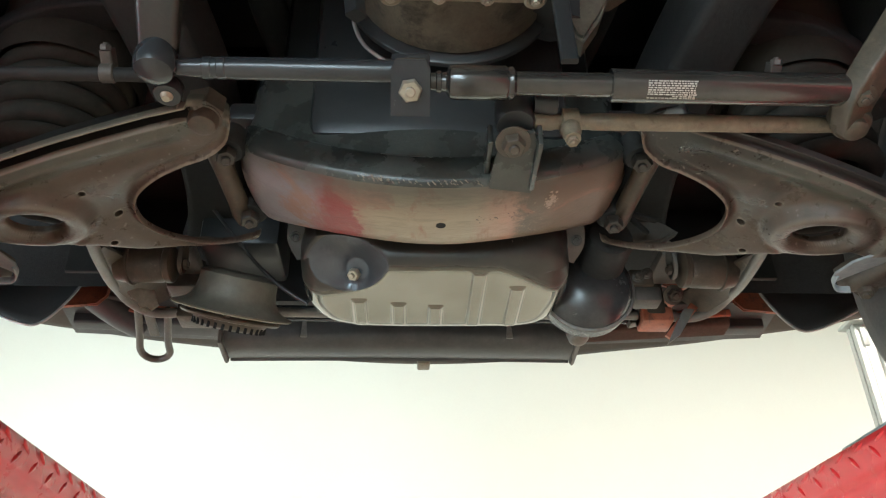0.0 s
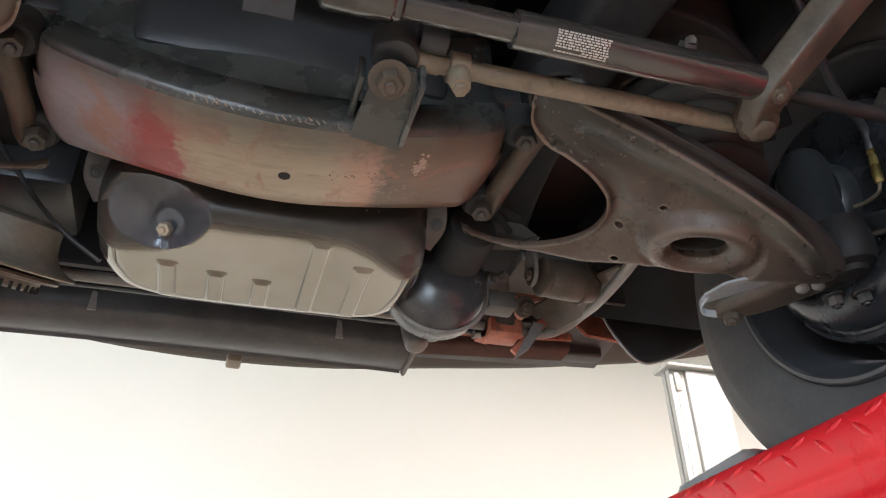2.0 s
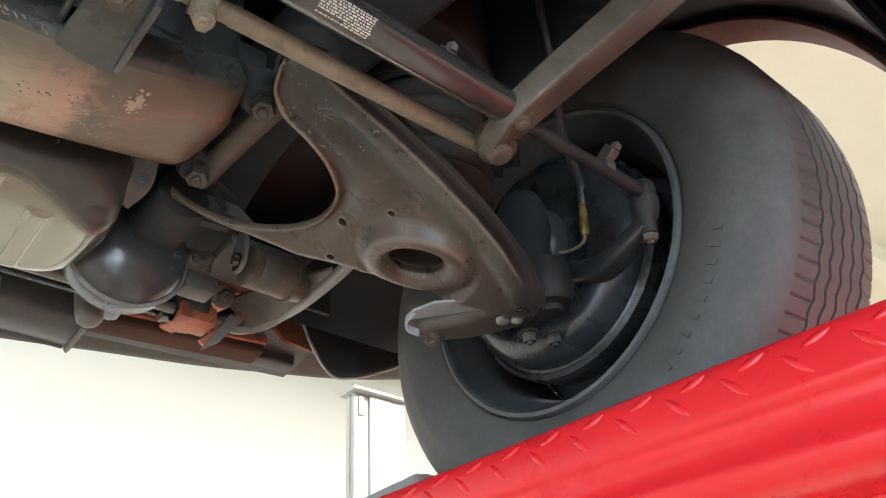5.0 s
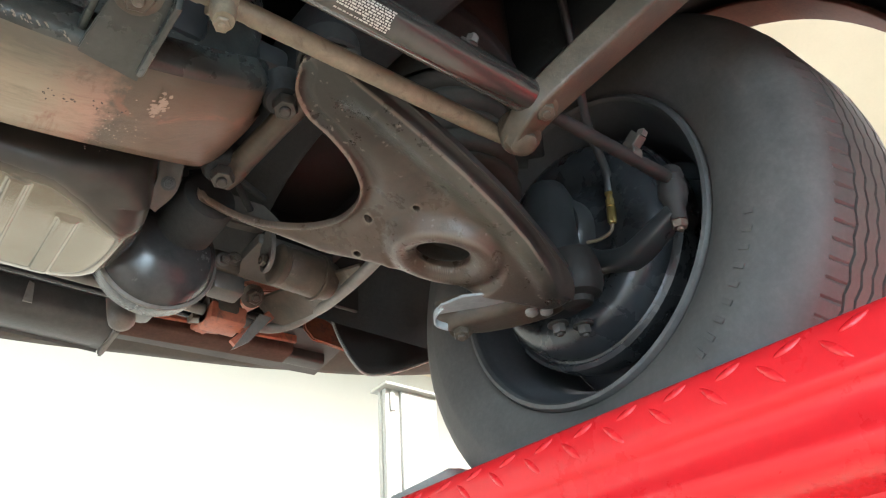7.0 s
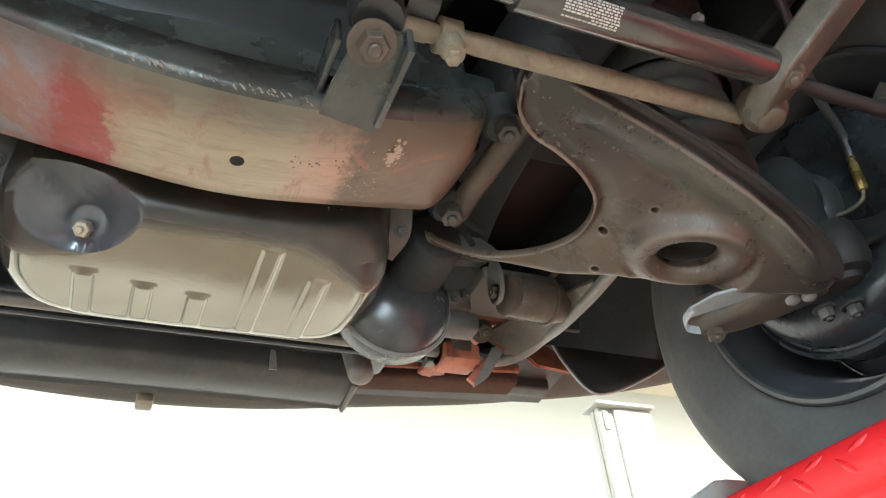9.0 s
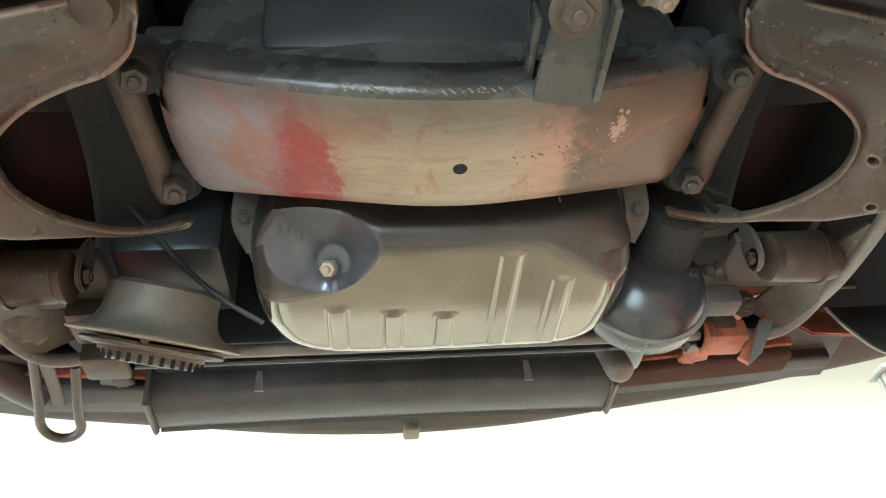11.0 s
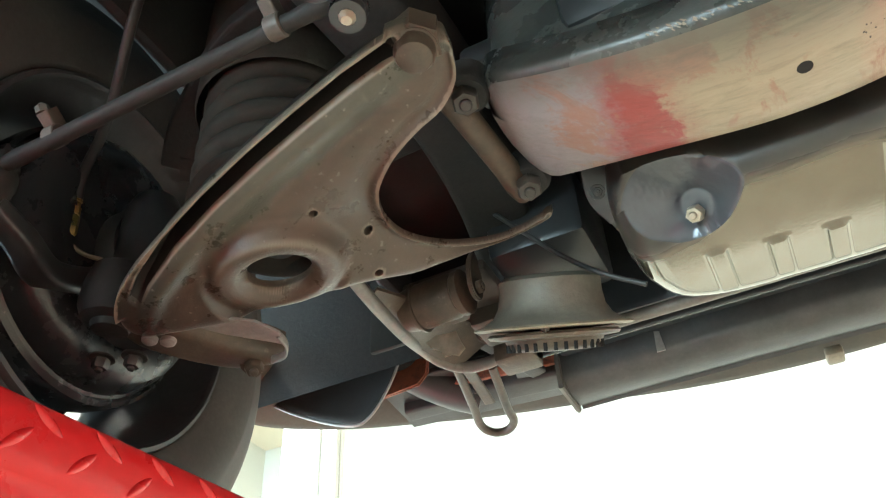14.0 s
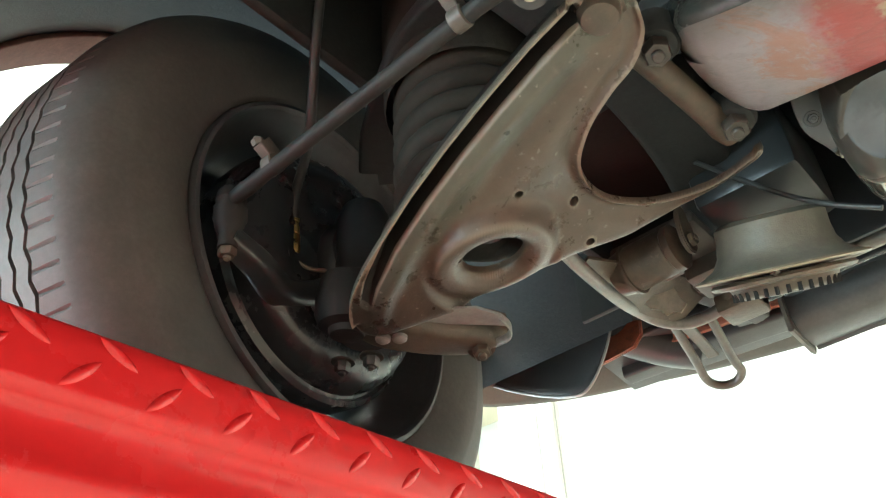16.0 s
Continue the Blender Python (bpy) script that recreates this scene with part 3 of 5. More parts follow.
def plate(outline, thick, place, bevel=0.0):
    """A flat plate: a 2-D outline raised by thick; place maps (a, b, height) to the world."""
    bm = bmesh.new()
    n = len(outline)
    lo = [bm.verts.new(place(a, b, 0)) for a, b in outline]
    hi = [bm.verts.new(place(a, b, thick)) for a, b in outline]
    ring_faces(bm, lo, hi)
    bm.faces.new(lo)
    bm.faces.new(hi)
    if bevel:
        edges = [e for e in bm.edges if (e.verts[0] in lo) == (e.verts[1] in lo)]
        bmesh.ops.bevel(bm, geom=edges, offset=bevel, segments=2, affect="EDGES")
    return bm


def B():
    return bmesh.new()


# ---- the workshop ----
RX, EAST, RY0, RY1, RH = 4.0, 6.6, -6.0, 5.2, 4.4
solid("floor", box(B(), (-RX - 2, RY0 - 4, -0.2), (EAST + 2, RY1 + 0.2, 0.0)), FLOORPAINT, "tan-brown worn concrete workshop floor", "floor", kind="structure")
# unseen strip, added so the oil pan mirrors a bright band
solid("added_floor_strip", box(B(), (-RX, 3.95, 0.0005), (EAST, RY1, 0.012), 0.004), POSTPALE, "added pale floor strip that brightens the oil pan's reflection", "walkway", kind="structure")
solid("ceiling", box(B(), (-RX - 0.2, RY0 - 0.2, RH), (EAST + 0.2, RY1 + 0.2, RH + 0.15)), CEILPAINT, "cream panelled workshop ceiling", "ceiling", kind="structure")
solid("wall_north", box(B(), (-RX - 0.2, RY1, 0.0), (EAST + 0.2, RY1 + 0.2, RH)), WALLPAINT, "plain cream painted workshop wall", "wall", kind="structure")
solid("wall_east", box(B(), (EAST, RY0, 0.0), (EAST + 0.2, RY1, RH)), WALLPAINT, "plain cream painted side wall", "wall", kind="structure")
bm = B()
box(bm, (-RX - 0.2, RY0, 0.0), (-RX, -1.4, RH))
box(bm, (-RX - 0.2, 1.8, 0.0), (-RX, RY1, RH))
box(bm, (-RX - 0.2, -1.4, 3.0), (-RX, 1.8, RH))
solid("wall_west", bm, WALLPAINT, "cream painted wall with an open side door", "wall", kind="structure")
bm = B()
box(bm, (-RX - 0.2, RY0 - 0.2, 0.0), (-3.8, RY0, RH))
box(bm, (-0.6, RY0 - 0.2, 0.0), (EAST + 0.2, RY0, RH))
box(bm, (-3.8, RY0 - 0.2, 3.5), (-0.6, RY0, RH))
solid("wall_south", bm, WALLPAINT, "cream painted wall with a wide open door", "wall", kind="structure")
bm = B()
for y in (-4.2, -1.2, 1.8, 4.4):
    box(bm, (-RX, y - 0.07, RH - 0.16), (EAST, y + 0.07, RH), 0.008)
solid("trim", bm, CEILPAINT, "cream boxed ceiling beams", "beam", kind="structure")
# fixtures added to go with the fill tubes
first = None
for tx, ty, watts in TUBES:
    if first is None:
        first = thing("added_ceiling_light", (tx, ty, 4.3), "added long white fluorescent ceiling light, lit", "ceiling light", "workshop ceiling lights")
        part("housing", box(B(), (tx - 0.11, ty - 0.76, 4.325), (tx + 0.11, ty + 0.76, 4.396), 0.01), POSTPAINT, first)
        part("diffuser", box(B(), (tx - 0.085, ty - 0.72, 4.30), (tx + 0.085, ty + 0.72, 4.325), 0.008), TUBEGLOW, first, "glowing white diffuser")
    else:
        copy_thing(first, Matrix.Translation((tx, ty, 4.3)))

# ---- the lift ----
DECK, SHIFT = 1.79, 0.016
lift = thing("vehicle_lift", (0, 0, 0), "red four-post vehicle lift with tread-plate runways", "car lift")


def lean(s, y):
    """The runways are not quite level with the car."""
    return 0.037 * (y - 0.87) if s > 0 else 0.009 + 0.030 * (y - 0.87)


def lift_ramp(s):
    """One runway: a folded tread-plate lip on a channel, drawn along the car."""
    prof = [(1.02, 0.0), (0.535, 0.0), (0.520, 0.005), (0.516, 0.020), (0.511, 0.0235), (0.506, 0.019), (0.5045, 0.008), (0.5045, -0.014), (0.5055, -0.0195), (0.510, -0.0225), (0.513, -0.026),
            (0.5135, -0.048), (0.511, -0.053), (0.5115, -0.060), (0.516, -0.068), (0.526, -0.076), (0.545, -0.080), (0.575, -0.081), (0.600, -0.150), (0.95, -0.150), (0.975, -0.080), (1.03, -0.078), (1.045, -0.06), (1.045, 0.0), (1.04, 0.018), (1.03, 0.018)]
    ys = [-3.2, -2.0, -1.0, 0.0, 0.4, 0.8, 1.2, 1.5]
    bm = B()
    rings = [[bm.verts.new((s * x + SHIFT, y, DECK + z + lean(s, y))) for x, z in prof] for y in ys]
    for a, b in zip(rings, rings[1:]):
        ring_faces(bm, a, b)
    bm.faces.new(rings[0])
    bm.faces.new(rings[-1])
    return part("ramp", bm, REDPAINT, lift, "glossy red runway with raised lens-shaped tread", angle=50)


RAMPS = {s: lift_ramp(s) for s in (1, -1)}

# posts with a guide channel and a cap plate
for s in (1, -1):
    for py in (2.30, -3.0):
        px = 1.463 if s > 0 else -1.455
        bm = B()
        top = 2.605 if s > 0 else 2.95
        box(bm, (px - 0.070, py - 0.065, 0.0), (px + 0.070, py + 0.065, top), 0.006)
        post = part("post", bm, POSTPAINT, lift, "pale grey steel lift post")
        for gy in (-0.055, -0.030):
            x0, x1 = sorted((px - s * 0.125, px - s * 0.0705))
            part("guide_rail", box(B(), (x0, py + gy, 0.02), (x1, py + gy + 0.020, top), 0.004), POSTPAINT, post)
        part("cap", box(B(), (px - (0.14 if s > 0 else 0.075), py - 0.080, top), (px + (0.075 if s > 0 else 0.14), py + 0.010, top + 0.012), 0.004), POSTPAINT, post)
        gx = px - s * 0.100
        part("guide_strip", box(B(), (gx - 0.005, py - 0.0575, 0.03), (gx + 0.005, py - 0.0552, top - 0.03), 0.001), WALLPAINT, post, "white guide strip")
        part("strip_clip", box(B(), (gx - 0.010, py - 0.062, top - 0.075), (gx + 0.010, py - 0.0555, top - 0.012), 0.002), POSTPAINT, post)
        part("base_plate", box(B(), (px - 0.16, py - 0.16, 0.0), (px + 0.16, py + 0.16, 0.015), 0.004), POSTPAINT, post)
    # bent-plate chock ahead of the tyre
    bm = plate([(0.57, 0.0), (0.98, 0.0), (0.98, 0.135), (0.72, 0.132), (0.705, 0.131), (0.60, 0.075)], 0.012, lambda a, b, h, s=s: Vector((s * a + SHIFT * 0.5, 1.175 + h + 0.2 * (0.13 - b), DECK + 0.004 + b)), 0.003)
    box(bm, (min(s * 0.60, s * 0.96), 1.19, DECK + 0.012), (max(s * 0.60, s * 0.96), 1.34, DECK + 0.022), 0.003)
    part("wheel_chock", bm, POSTPAINT, lift, "grey bent-plate wheel chock")

for py in (2.30, -3.0):
    part("crossbeam", box(B(), (-1.372, py - 0.055, DECK - 0.275), (1.393, py + 0.055, DECK - 0.152), 0.01), POSTPAINT, lift, "pale grey crossbeam between the posts")

for s in (1, -1):
    x0, x1 = sorted((s * 0.66 + SHIFT, s * 0.90 + SHIFT))
    part("runway_carrier", box(B(), (x0, 1.36, DECK - 0.270), (x1, 2.245, DECK - 0.152), 0.01), POSTPAINT, lift, "pale grey runway carrier")

# ---- the car ----
car = thing("car", (0, 0.87, DECK), "old red car raised on a lift, dusty underside and front suspension", "car")
WHEEL_Y, ARCH_Z = 0.866, DECK + 0.343


def bottom_z(x):
    return 2.0215 + 1.30 * x * x


# front crossmember: a bowed box beam with a stepped rear side
bm = B()
xs = np.linspace(-0.236, 0.236, 60)
rings = []
for x in xs:
    e = max(0.0, (abs(x) - 0.200) / 0.036)
    zb = bottom_z(x) + 0.012 * e**3
    yr, zr = 0.775 + 0.45 * x * x + 0.030 * e**3, zb + 0.008 + 0.008 * e * e
    yf = 0.898 + 1.36 * max(0.0, abs(x) - 0.05) ** 2 - 0.045 * e**2.5
    prof = [(yr + 0.032, zb + 0.175), (yr + 0.028, zb + 0.105), (yr + 0.024, zb + 0.060), (yr + 0.010, zb + 0.054), (yr + 0.004, zb + 0.048), (yr + 0.002, zb + 0.030), (yr, zr + 0.010), (yr + 0.002, zr + 0.004), (yr + 0.007, zr),
            (yr + 0.015, zr - 0.0025), (yr + 0.045, zb - 0.0005), (0.848, zb), (yf - 0.02, zb + 0.001), (yf - 0.006, zb + 0.0035), (yf - 0.001, zb + 0.009), (yf, zb + 0.018), (yf, zb + 0.175)]
    rings.append([bm.verts.new((x, y, z)) for y, z in prof])
# rear, upper front and top faces take the darker second material
for a, b in zip(rings, rings[1:]):
    for i in range(len(a)):
        k = (i + 1) % len(a)
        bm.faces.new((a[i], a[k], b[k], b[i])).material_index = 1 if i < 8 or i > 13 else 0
bm.faces.new(rings[0])
bm.faces.new(rings[-1])
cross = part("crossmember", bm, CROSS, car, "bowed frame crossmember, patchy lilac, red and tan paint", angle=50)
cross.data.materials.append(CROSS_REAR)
part("drain_hole", lathe(B(), (0.006, 0.845, 2.0212), (0, 0, 1), [(0.0058, 0), (0.0062, 0.0012)], 18), HOLE, cross, "round dark drain hole")
rng = random.Random(4)


def flake(bm, at, way, r, stretch=1.0):
    """A ragged chip, hardly proud of the surface."""
    u, v, w = basis(way)
    if abs(u.x) < abs(v.x):
        u, v = v, u
    n = rng.randint(6, 9)
    rim = []
    for k in range(n):
        a = 2 * math.pi * (k + rng.uniform(-0.3, 0.3)) / n
        q = r * rng.uniform(0.45, 1.15)
        rim.append(bm.verts.new(Vector(at) + u * math.cos(a) * q * stretch + v * math.sin(a) * q + w * 0.0003))
    bm.faces.new(rim)


# scrapes down to pale primer on the low rear edge and near one end
bm = B()
for k in range(85):
    x = rng.choice((rng.uniform(-0.10, 0.09), rng.gauss(-0.062, 0.012), rng.gauss(0.0, 0.018)))
    z = bottom_z(x) + 0.0095 + rng.gauss(0, 0.0022)
    y = 0.775 + 0.45 * x * x
    h = rng.uniform(0.0003, 0.0011)
    flake(bm, (x, y - 0.0004, z), (0, -1, -0.2), h, rng.uniform(1.0, 3.5))
part("scraped_paint", bm, SCRAPED, cross, "pale scraped edge")["kind"] = "stuff"
bm = B()
for k in range(120):
    if k < 60:
        x, y = 0.134 + rng.gauss(0, 0.0035), 0.822 + rng.gauss(0, 0.008)
        r = rng.uniform(0.0008, 0.0034)
    else:
        x, y = 0.112 + rng.gauss(0, 0.014), 0.868 + rng.gauss(0, 0.016)
        r = rng.uniform(0.0003, 0.0012)
    flake(bm, (x, y, bottom_z(x) - 0.0003), (2.6 * x, 0, -1), r, 1.0)
part("chipped_paint", bm, CHIP, cross, "pale chips in the paint")["kind"] = "stuff"
bm = B()
for k in range(26):
    x = rng.uniform(0.045, 0.115)
    r = rng.uniform(0.0004, 0.0012)
    flake(bm, (x, 0.836 + 0.1 * (x - 0.05) + rng.gauss(0, 0.004), bottom_z(x) - 0.0003), (2.6 * x, 0, -1), r, rng.uniform(0.8, 1.8))
part("pitted_rust", bm, GRIMED, cross, "dark rust pits")["kind"] = "stuff"

# lower control arms
ARM = [(0.231, 0.757), (0.233, 0.742), (0.247, 0.725), (0.264, 0.716), (0.284, 0.715), (0.310, 0.717), (0.358, 0.722), (0.408, 0.729), (0.460, 0.739), (0.509, 0.752), (0.551, 0.765), (0.583, 0.782), (0.602, 0.806), (0.603, 0.830), (0.585, 0.850), (0.552, 0.872), (0.522, 0.890), (0.490, 0.908), (0.466, 0.917), (0.432, 0.925), (0.408, 0.938), (0.376, 0.958), (0.352, 0.966), (0.320, 0.977), (0.285, 0.986), (0.241, 0.993), (0.233, 0.986), (0.243, 0.979), (0.268, 0.977), (0.294, 0.968), (0.322, 0.947), (0.343, 0.922), (0.356, 0.894), (0.358, 0.868), (0.351, 0.845), (0.339, 0.829), (0.316, 0.813), (0.288, 0.803), (0.261, 0.797), (0.240, 0.780)]
REAR_X, REAR_Y = (0.247, 0.264, 0.310, 0.358, 0.408, 0.460, 0.509, 0.551, 0.585), (0.725, 0.716, 0.717, 0.722, 0.729, 0.739, 0.752, 0.769, 0.791)
HOLE_C, HOLE_R = np.array((0.466, 0.858)), 0.0302


def arm_shape(s):
    def shape(flat, d):
        x, back = flat.T
        y = back + np.interp(x, REAR_X, REAR_Y)
        xy = np.c_[x, y]
        web = 2.1610 - 0.30 * x
        d = nearest(flat, [RIM_LINE])[0]
        edge = np.clip(d / 0.013, 0, 1)
        q = np.hypot(*(xy - HOLE_C).T)
        # rolled rim, tightest on the rear lip
        z = web + np.where((back < 0.012) & (x > 0.27), 0.0, 0.011) * (1 - np.sqrt(np.clip(1 - (1 - edge) ** 2, 0, 1)))
        # the fork's edge turns down into a thin lip with a hollow behind it
        fork = nearest(xy, [FORK])[0]
        near = np.clip((0.016 - fork) / 0.006, 0, 1)
        z = z * (1 - near) + (web + 0.002) * near
        z = z - 0.0065 * np.exp(-((fork / 0.0042) ** 2)) + 0.0045 * np.exp(-(((fork - 0.014) / 0.008) ** 2)) * np.clip((x - 0.31) / 0.04, 0, 1)
        # a shallow valley along the middle, from the fork to the spring seat
        z = z + 0.006 * np.exp(-(((y - 0.862) / 0.032) ** 2)) * np.clip((x - 0.355) / 0.02, 0, 1) * np.clip((0.43 - x) / 0.03, 0, 1)
        # the spring seat: a bowl pressed out of the web, tilted to the front, with a rolled hole
        seat = 2.0215 - 0.14 * (x - HOLE_C[0]) + 0.20 * (y - HOLE_C[1])
        bowl = np.interp(q, (0.0302, 0.034, 0.039, 0.045, 0.051, 0.057, 0.062, 0.067), (0.0055, 0.0005, -0.0035, -0.0055, -0.0055, -0.0035, 0.0005, 0.004))
        into = np.clip((0.070 - q) / 0.016, 0, 1)
        into = into * into * (3 - 2 * into)
        z = z * (1 - into) + (seat + bowl + 0.006 * (1 - np.sqrt(np.clip(1 - (1 - np.clip(d / 0.010, 0, 1)) ** 2, 0, 1))) * (q > 0.045)) * into
        # the rear leg: a thin upright lip, a deep groove, then a broad raised rib
        on = np.clip((x - 0.262) / 0.02, 0, 1) * np.clip((0.575 - x) / 0.06, 0, 1)
        z = z + on * (0.026 if s < 0 else 0.010) * np.clip((back - 0.0024) / 0.003, 0, 1) * np.clip((0.0175 - back) / 0.004, 0, 1)
        rib = np.clip((x - 0.275) / 0.03, 0, 1) * np.clip((0.60 - x) / 0.05, 0, 1)
        z = z - rib * 0.006 * np.exp(-(((back - 0.030) / 0.011) ** 2))
        z = z + rib * 0.006 * np.exp(-(((back - 0.056) / 0.010) ** 2)) * np.clip((0.45 - x) / 0.05, 0, 1)
        return np.c_[s * x, y, z]
    return shape


def ring_at(c, r, n):
    return np.array([np.array(c) + r * np.array((math.cos(a), math.sin(a))) for a in np.linspace(0, 2 * math.pi, n, endpoint=False)])


def sheared(outline):
    """Measured from the rear lip, so that the mesh runs along it."""
    return np.c_[outline[:, 0], outline[:, 1] - np.interp(outline[:, 0], REAR_X, REAR_Y)]


FORK = resample([(a, b, 0) for a, b in ARM], 0.006)[8 * ARM.index((0.243, 0.979)):]
RIM_LINE = sheared(resample([(a, b, 0) for a, b in ARM], 0.006))
for s in (1, -1):
    rims = [resample([(a, b, 0) for a, b in ARM], 0.006), ring_at(HOLE_C, HOLE_R, 48)]
    rims += [ring_at((hx, hy), hr, 14) for hx, hy, hr in ((0.4035, 0.820, 0.0044), (0.381, 0.876, 0.0046), (0.398, 0.925, 0.0046))]
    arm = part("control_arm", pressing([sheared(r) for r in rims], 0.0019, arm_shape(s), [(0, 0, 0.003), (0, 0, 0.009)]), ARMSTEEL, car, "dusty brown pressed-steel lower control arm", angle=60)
    # the groove behind the lip is black, on the other arm dark brown
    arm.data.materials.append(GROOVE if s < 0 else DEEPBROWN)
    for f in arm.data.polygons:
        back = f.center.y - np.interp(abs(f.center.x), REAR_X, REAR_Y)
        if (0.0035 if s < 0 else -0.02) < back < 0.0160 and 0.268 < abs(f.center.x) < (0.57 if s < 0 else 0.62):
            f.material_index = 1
    # dark disc added behind the hole, standing in for the shade inside
    part("dark_hole_backing", lathe(B(), (s * HOLE_C[0], HOLE_C[1], 2.1610 - 0.3 * HOLE_C[0] + 0.055), (s * 0.3, 0, 1), [(0.058, 0), (0.058, 0.002)], 24), SPRING, arm)
    # big pivot bolt with bush, and the pivot shaft with its two bolts
    if s < 0:
        bm = B()
        lathe(bm, (s * 0.256, 0.741, 2.095), (0, -0.10, -1), [(0.0225, -0.02), (0.0225, 0.003), (0.020, 0.005)], 6)
        lathe(bm, (s * 0.256, 0.740, 2.091), (0, -0.10, -1), [(0.0185, -0.003), (0.0185, 0.002), (0.0170, 0.003), (0.0170, 0.010), (0.0145, 0.0155), (0.0085, 0.018)], 26)
        part("pivot_bolt", bm, DUSTY, arm, "large domed pivot bolt on a hexagonal washer")
    else:
        bm = B()
        lathe(bm, (s * 0.254, 0.744, 2.100), (0, -0.10, -1), [(0.029, -0.02), (0.0295, 0.004), (0.027, 0.006), (0.0245, 0.002), (0.0225, 0.002), (0.0215, 0.006), (0.019, 0.0065), (0.0175, 0.001), (0.012, 0.0), (0.011, 0.004), (0.006, 0.005)], 28)
        part("pivot_bush", bm, JOINT, arm, "ringed black rubber pivot bush")
    bm = lathe(B(), (s * 0.262, 0.800, 2.108), (-s * 0.016, 0.150, -0.012), [(0.012, 0), (0.0135, 0.006), (0.0125, 0.05), (0.0125, 0.11), (0.014, 0.135), (0.012, 0.15)], 20)
    shaft = part("pivot_shaft", bm, BROWN, arm, "round dusty pivot shaft")
    for p in ((s * 0.246, 0.812, 2.098), (s * 0.236, 0.927, 2.086)):
        part("bolt", bolt(B(), p, (-s * 0.1, -0.25, -1), 0.0125, 0.013, False), GRIMED, shaft)
        part("boss", lathe(B(), (p[0], p[1] + 0.003, p[2] + 0.004), (0, 0.2, 1), [(0.017, 0), (0.021, 0.006), (0.021, 0.03)], 18), UNDER, shaft)

    # ball joint plate with its rolled tip and rivets
    outline = [(0.528, 0.955), (0.545, 0.964), (0.576, 0.955), (0.602, 0.932), (0.628, 0.892), (0.640, 0.858), (0.634, 0.830), (0.608, 0.820), (0.585, 0.842), (0.566, 0.872), (0.552, 0.903), (0.534, 0.935)]
    ring = resample([(a, b, 0) for a, b in outline], 0.005)

    def tongue(xy, d, s=s):
        x, y = xy.T
        return np.c_[s * x, y, 1.997 + 0.012 * (1 - np.clip(d / 0.016, 0, 1)) ** 2]
    jt = part("ball_joint_plate", pressing([ring], 0.0045, tongue, [(0, 0, 0.006), (0, 0, 0.024)]), DUSTY, car, "dusty ball joint plate", angle=60)
    part("tip_bolt", bolt(B(), (s * 0.556, 0.943, 1.998), (-s * 0.3, -0.3, -1), 0.010, 0.012), DUSTY, jt)
    for p in ((s * 0.597, 0.863, 1.997), (s * 0.610, 0.852, 1.997)):
        part("rivet", lathe(B(), p, (0, 0, -1), [(0.008, 0), (0.0075, 0.004), (0.004, 0.0065)], 14), BARE, jt)
    leaf = [(0.513, 0.936), (0.503, 0.912), (0.512, 0.885), (0.551, 0.857), (0.588, 0.814), (0.584, 0.840), (0.575, 0.863), (0.552, 0.893), (0.518, 0.926)]
    part("dust_flap", plate(leaf, 0.003, lambda a, b, h, s=s: Vector((s * a, b, 2.001 + 0.06 * (a - 0.5) + h)), 0.001), FLAP if s > 0 else BARE, jt, "pale grey bent dust flap")
    curl = [(s * 0.509, 0.918, 2.004), (s * 0.511, 0.935, 2.002), (s * 0.521, 0.946, 1.999), (s * 0.537, 0.946, 1.998)]
    part("flap_curl", sweep(B(), smooth_path(curl, 5), rounded(0.0015, 0.005, 0.0015)), FLAP if s > 0 else BARE, jt, "curled flap end")

# ---- engine and oil pan ----
PANLINE = [(-0.150, 0.930), (-0.08, 0.9265), (0.0, 0.926), (0.08, 0.926), (0.148, 0.930), (0.176, 0.955), (0.187, 1.000), (0.187, 1.050), (0.173, 1.098), (0.135, 1.122), (0.06, 1.127), (-0.02, 1.129), (-0.10, 1.126), (-0.150, 1.106), (-0.172, 1.065), (-0.176, 1.020), (-0.173, 0.965)]


def pan_shape(xy, d):
    x, y = xy.T
    rad = np.where(y < 0.96, 0.016, 0.034)
    edge = np.clip(d / rad, 0, 1)
    z = 2.0185 + rad * (1 - np.sqrt(np.clip(1 - (1 - edge) ** 2, 0, 1)))
    # behind a bent line the floor rises to the rear
    rise = np.clip(np.interp(x, PAN_BEND_X, PAN_BEND_Y) - y, 0, 0.09)
    soft = np.clip(rise / 0.014, 0, 1)
    z = z + 0.30 * rise * soft
    # pressed ribs, run out before the front edge
    for rx, ry in ((-0.098, 1.022), (-0.0445, 1.032), (0.0065, 1.038), (0.0605, 0.945), (0.1135, 0.983)):
        side = np.clip((0.0115 - abs(x - rx)) / 0.0055, 0, 1)
        along = np.clip((y - ry) / 0.006, 0, 1) * np.clip((1.112 - y) / 0.022, 0, 1)
        side, along = side * side * (3 - 2 * side), along * along * (3 - 2 * along)
        z = z - 0.0030 * side * along
    # the drain plug's seat lies at the bottom of a conical dish, sunk askew into the rear corner
    axis = DENT_W / np.linalg.norm(DENT_W)
    for _ in range(90):
        off = np.c_[x, y, z] - DENT_C
        deep = off @ axis
        r = np.linalg.norm(off - deep[:, None] * axis, axis=1)
        z = np.where((deep < -np.maximum(0, r - 0.016) * 0.8) & (z < 2.085), z + 0.0007, z)
    return np.c_[x, y, z]


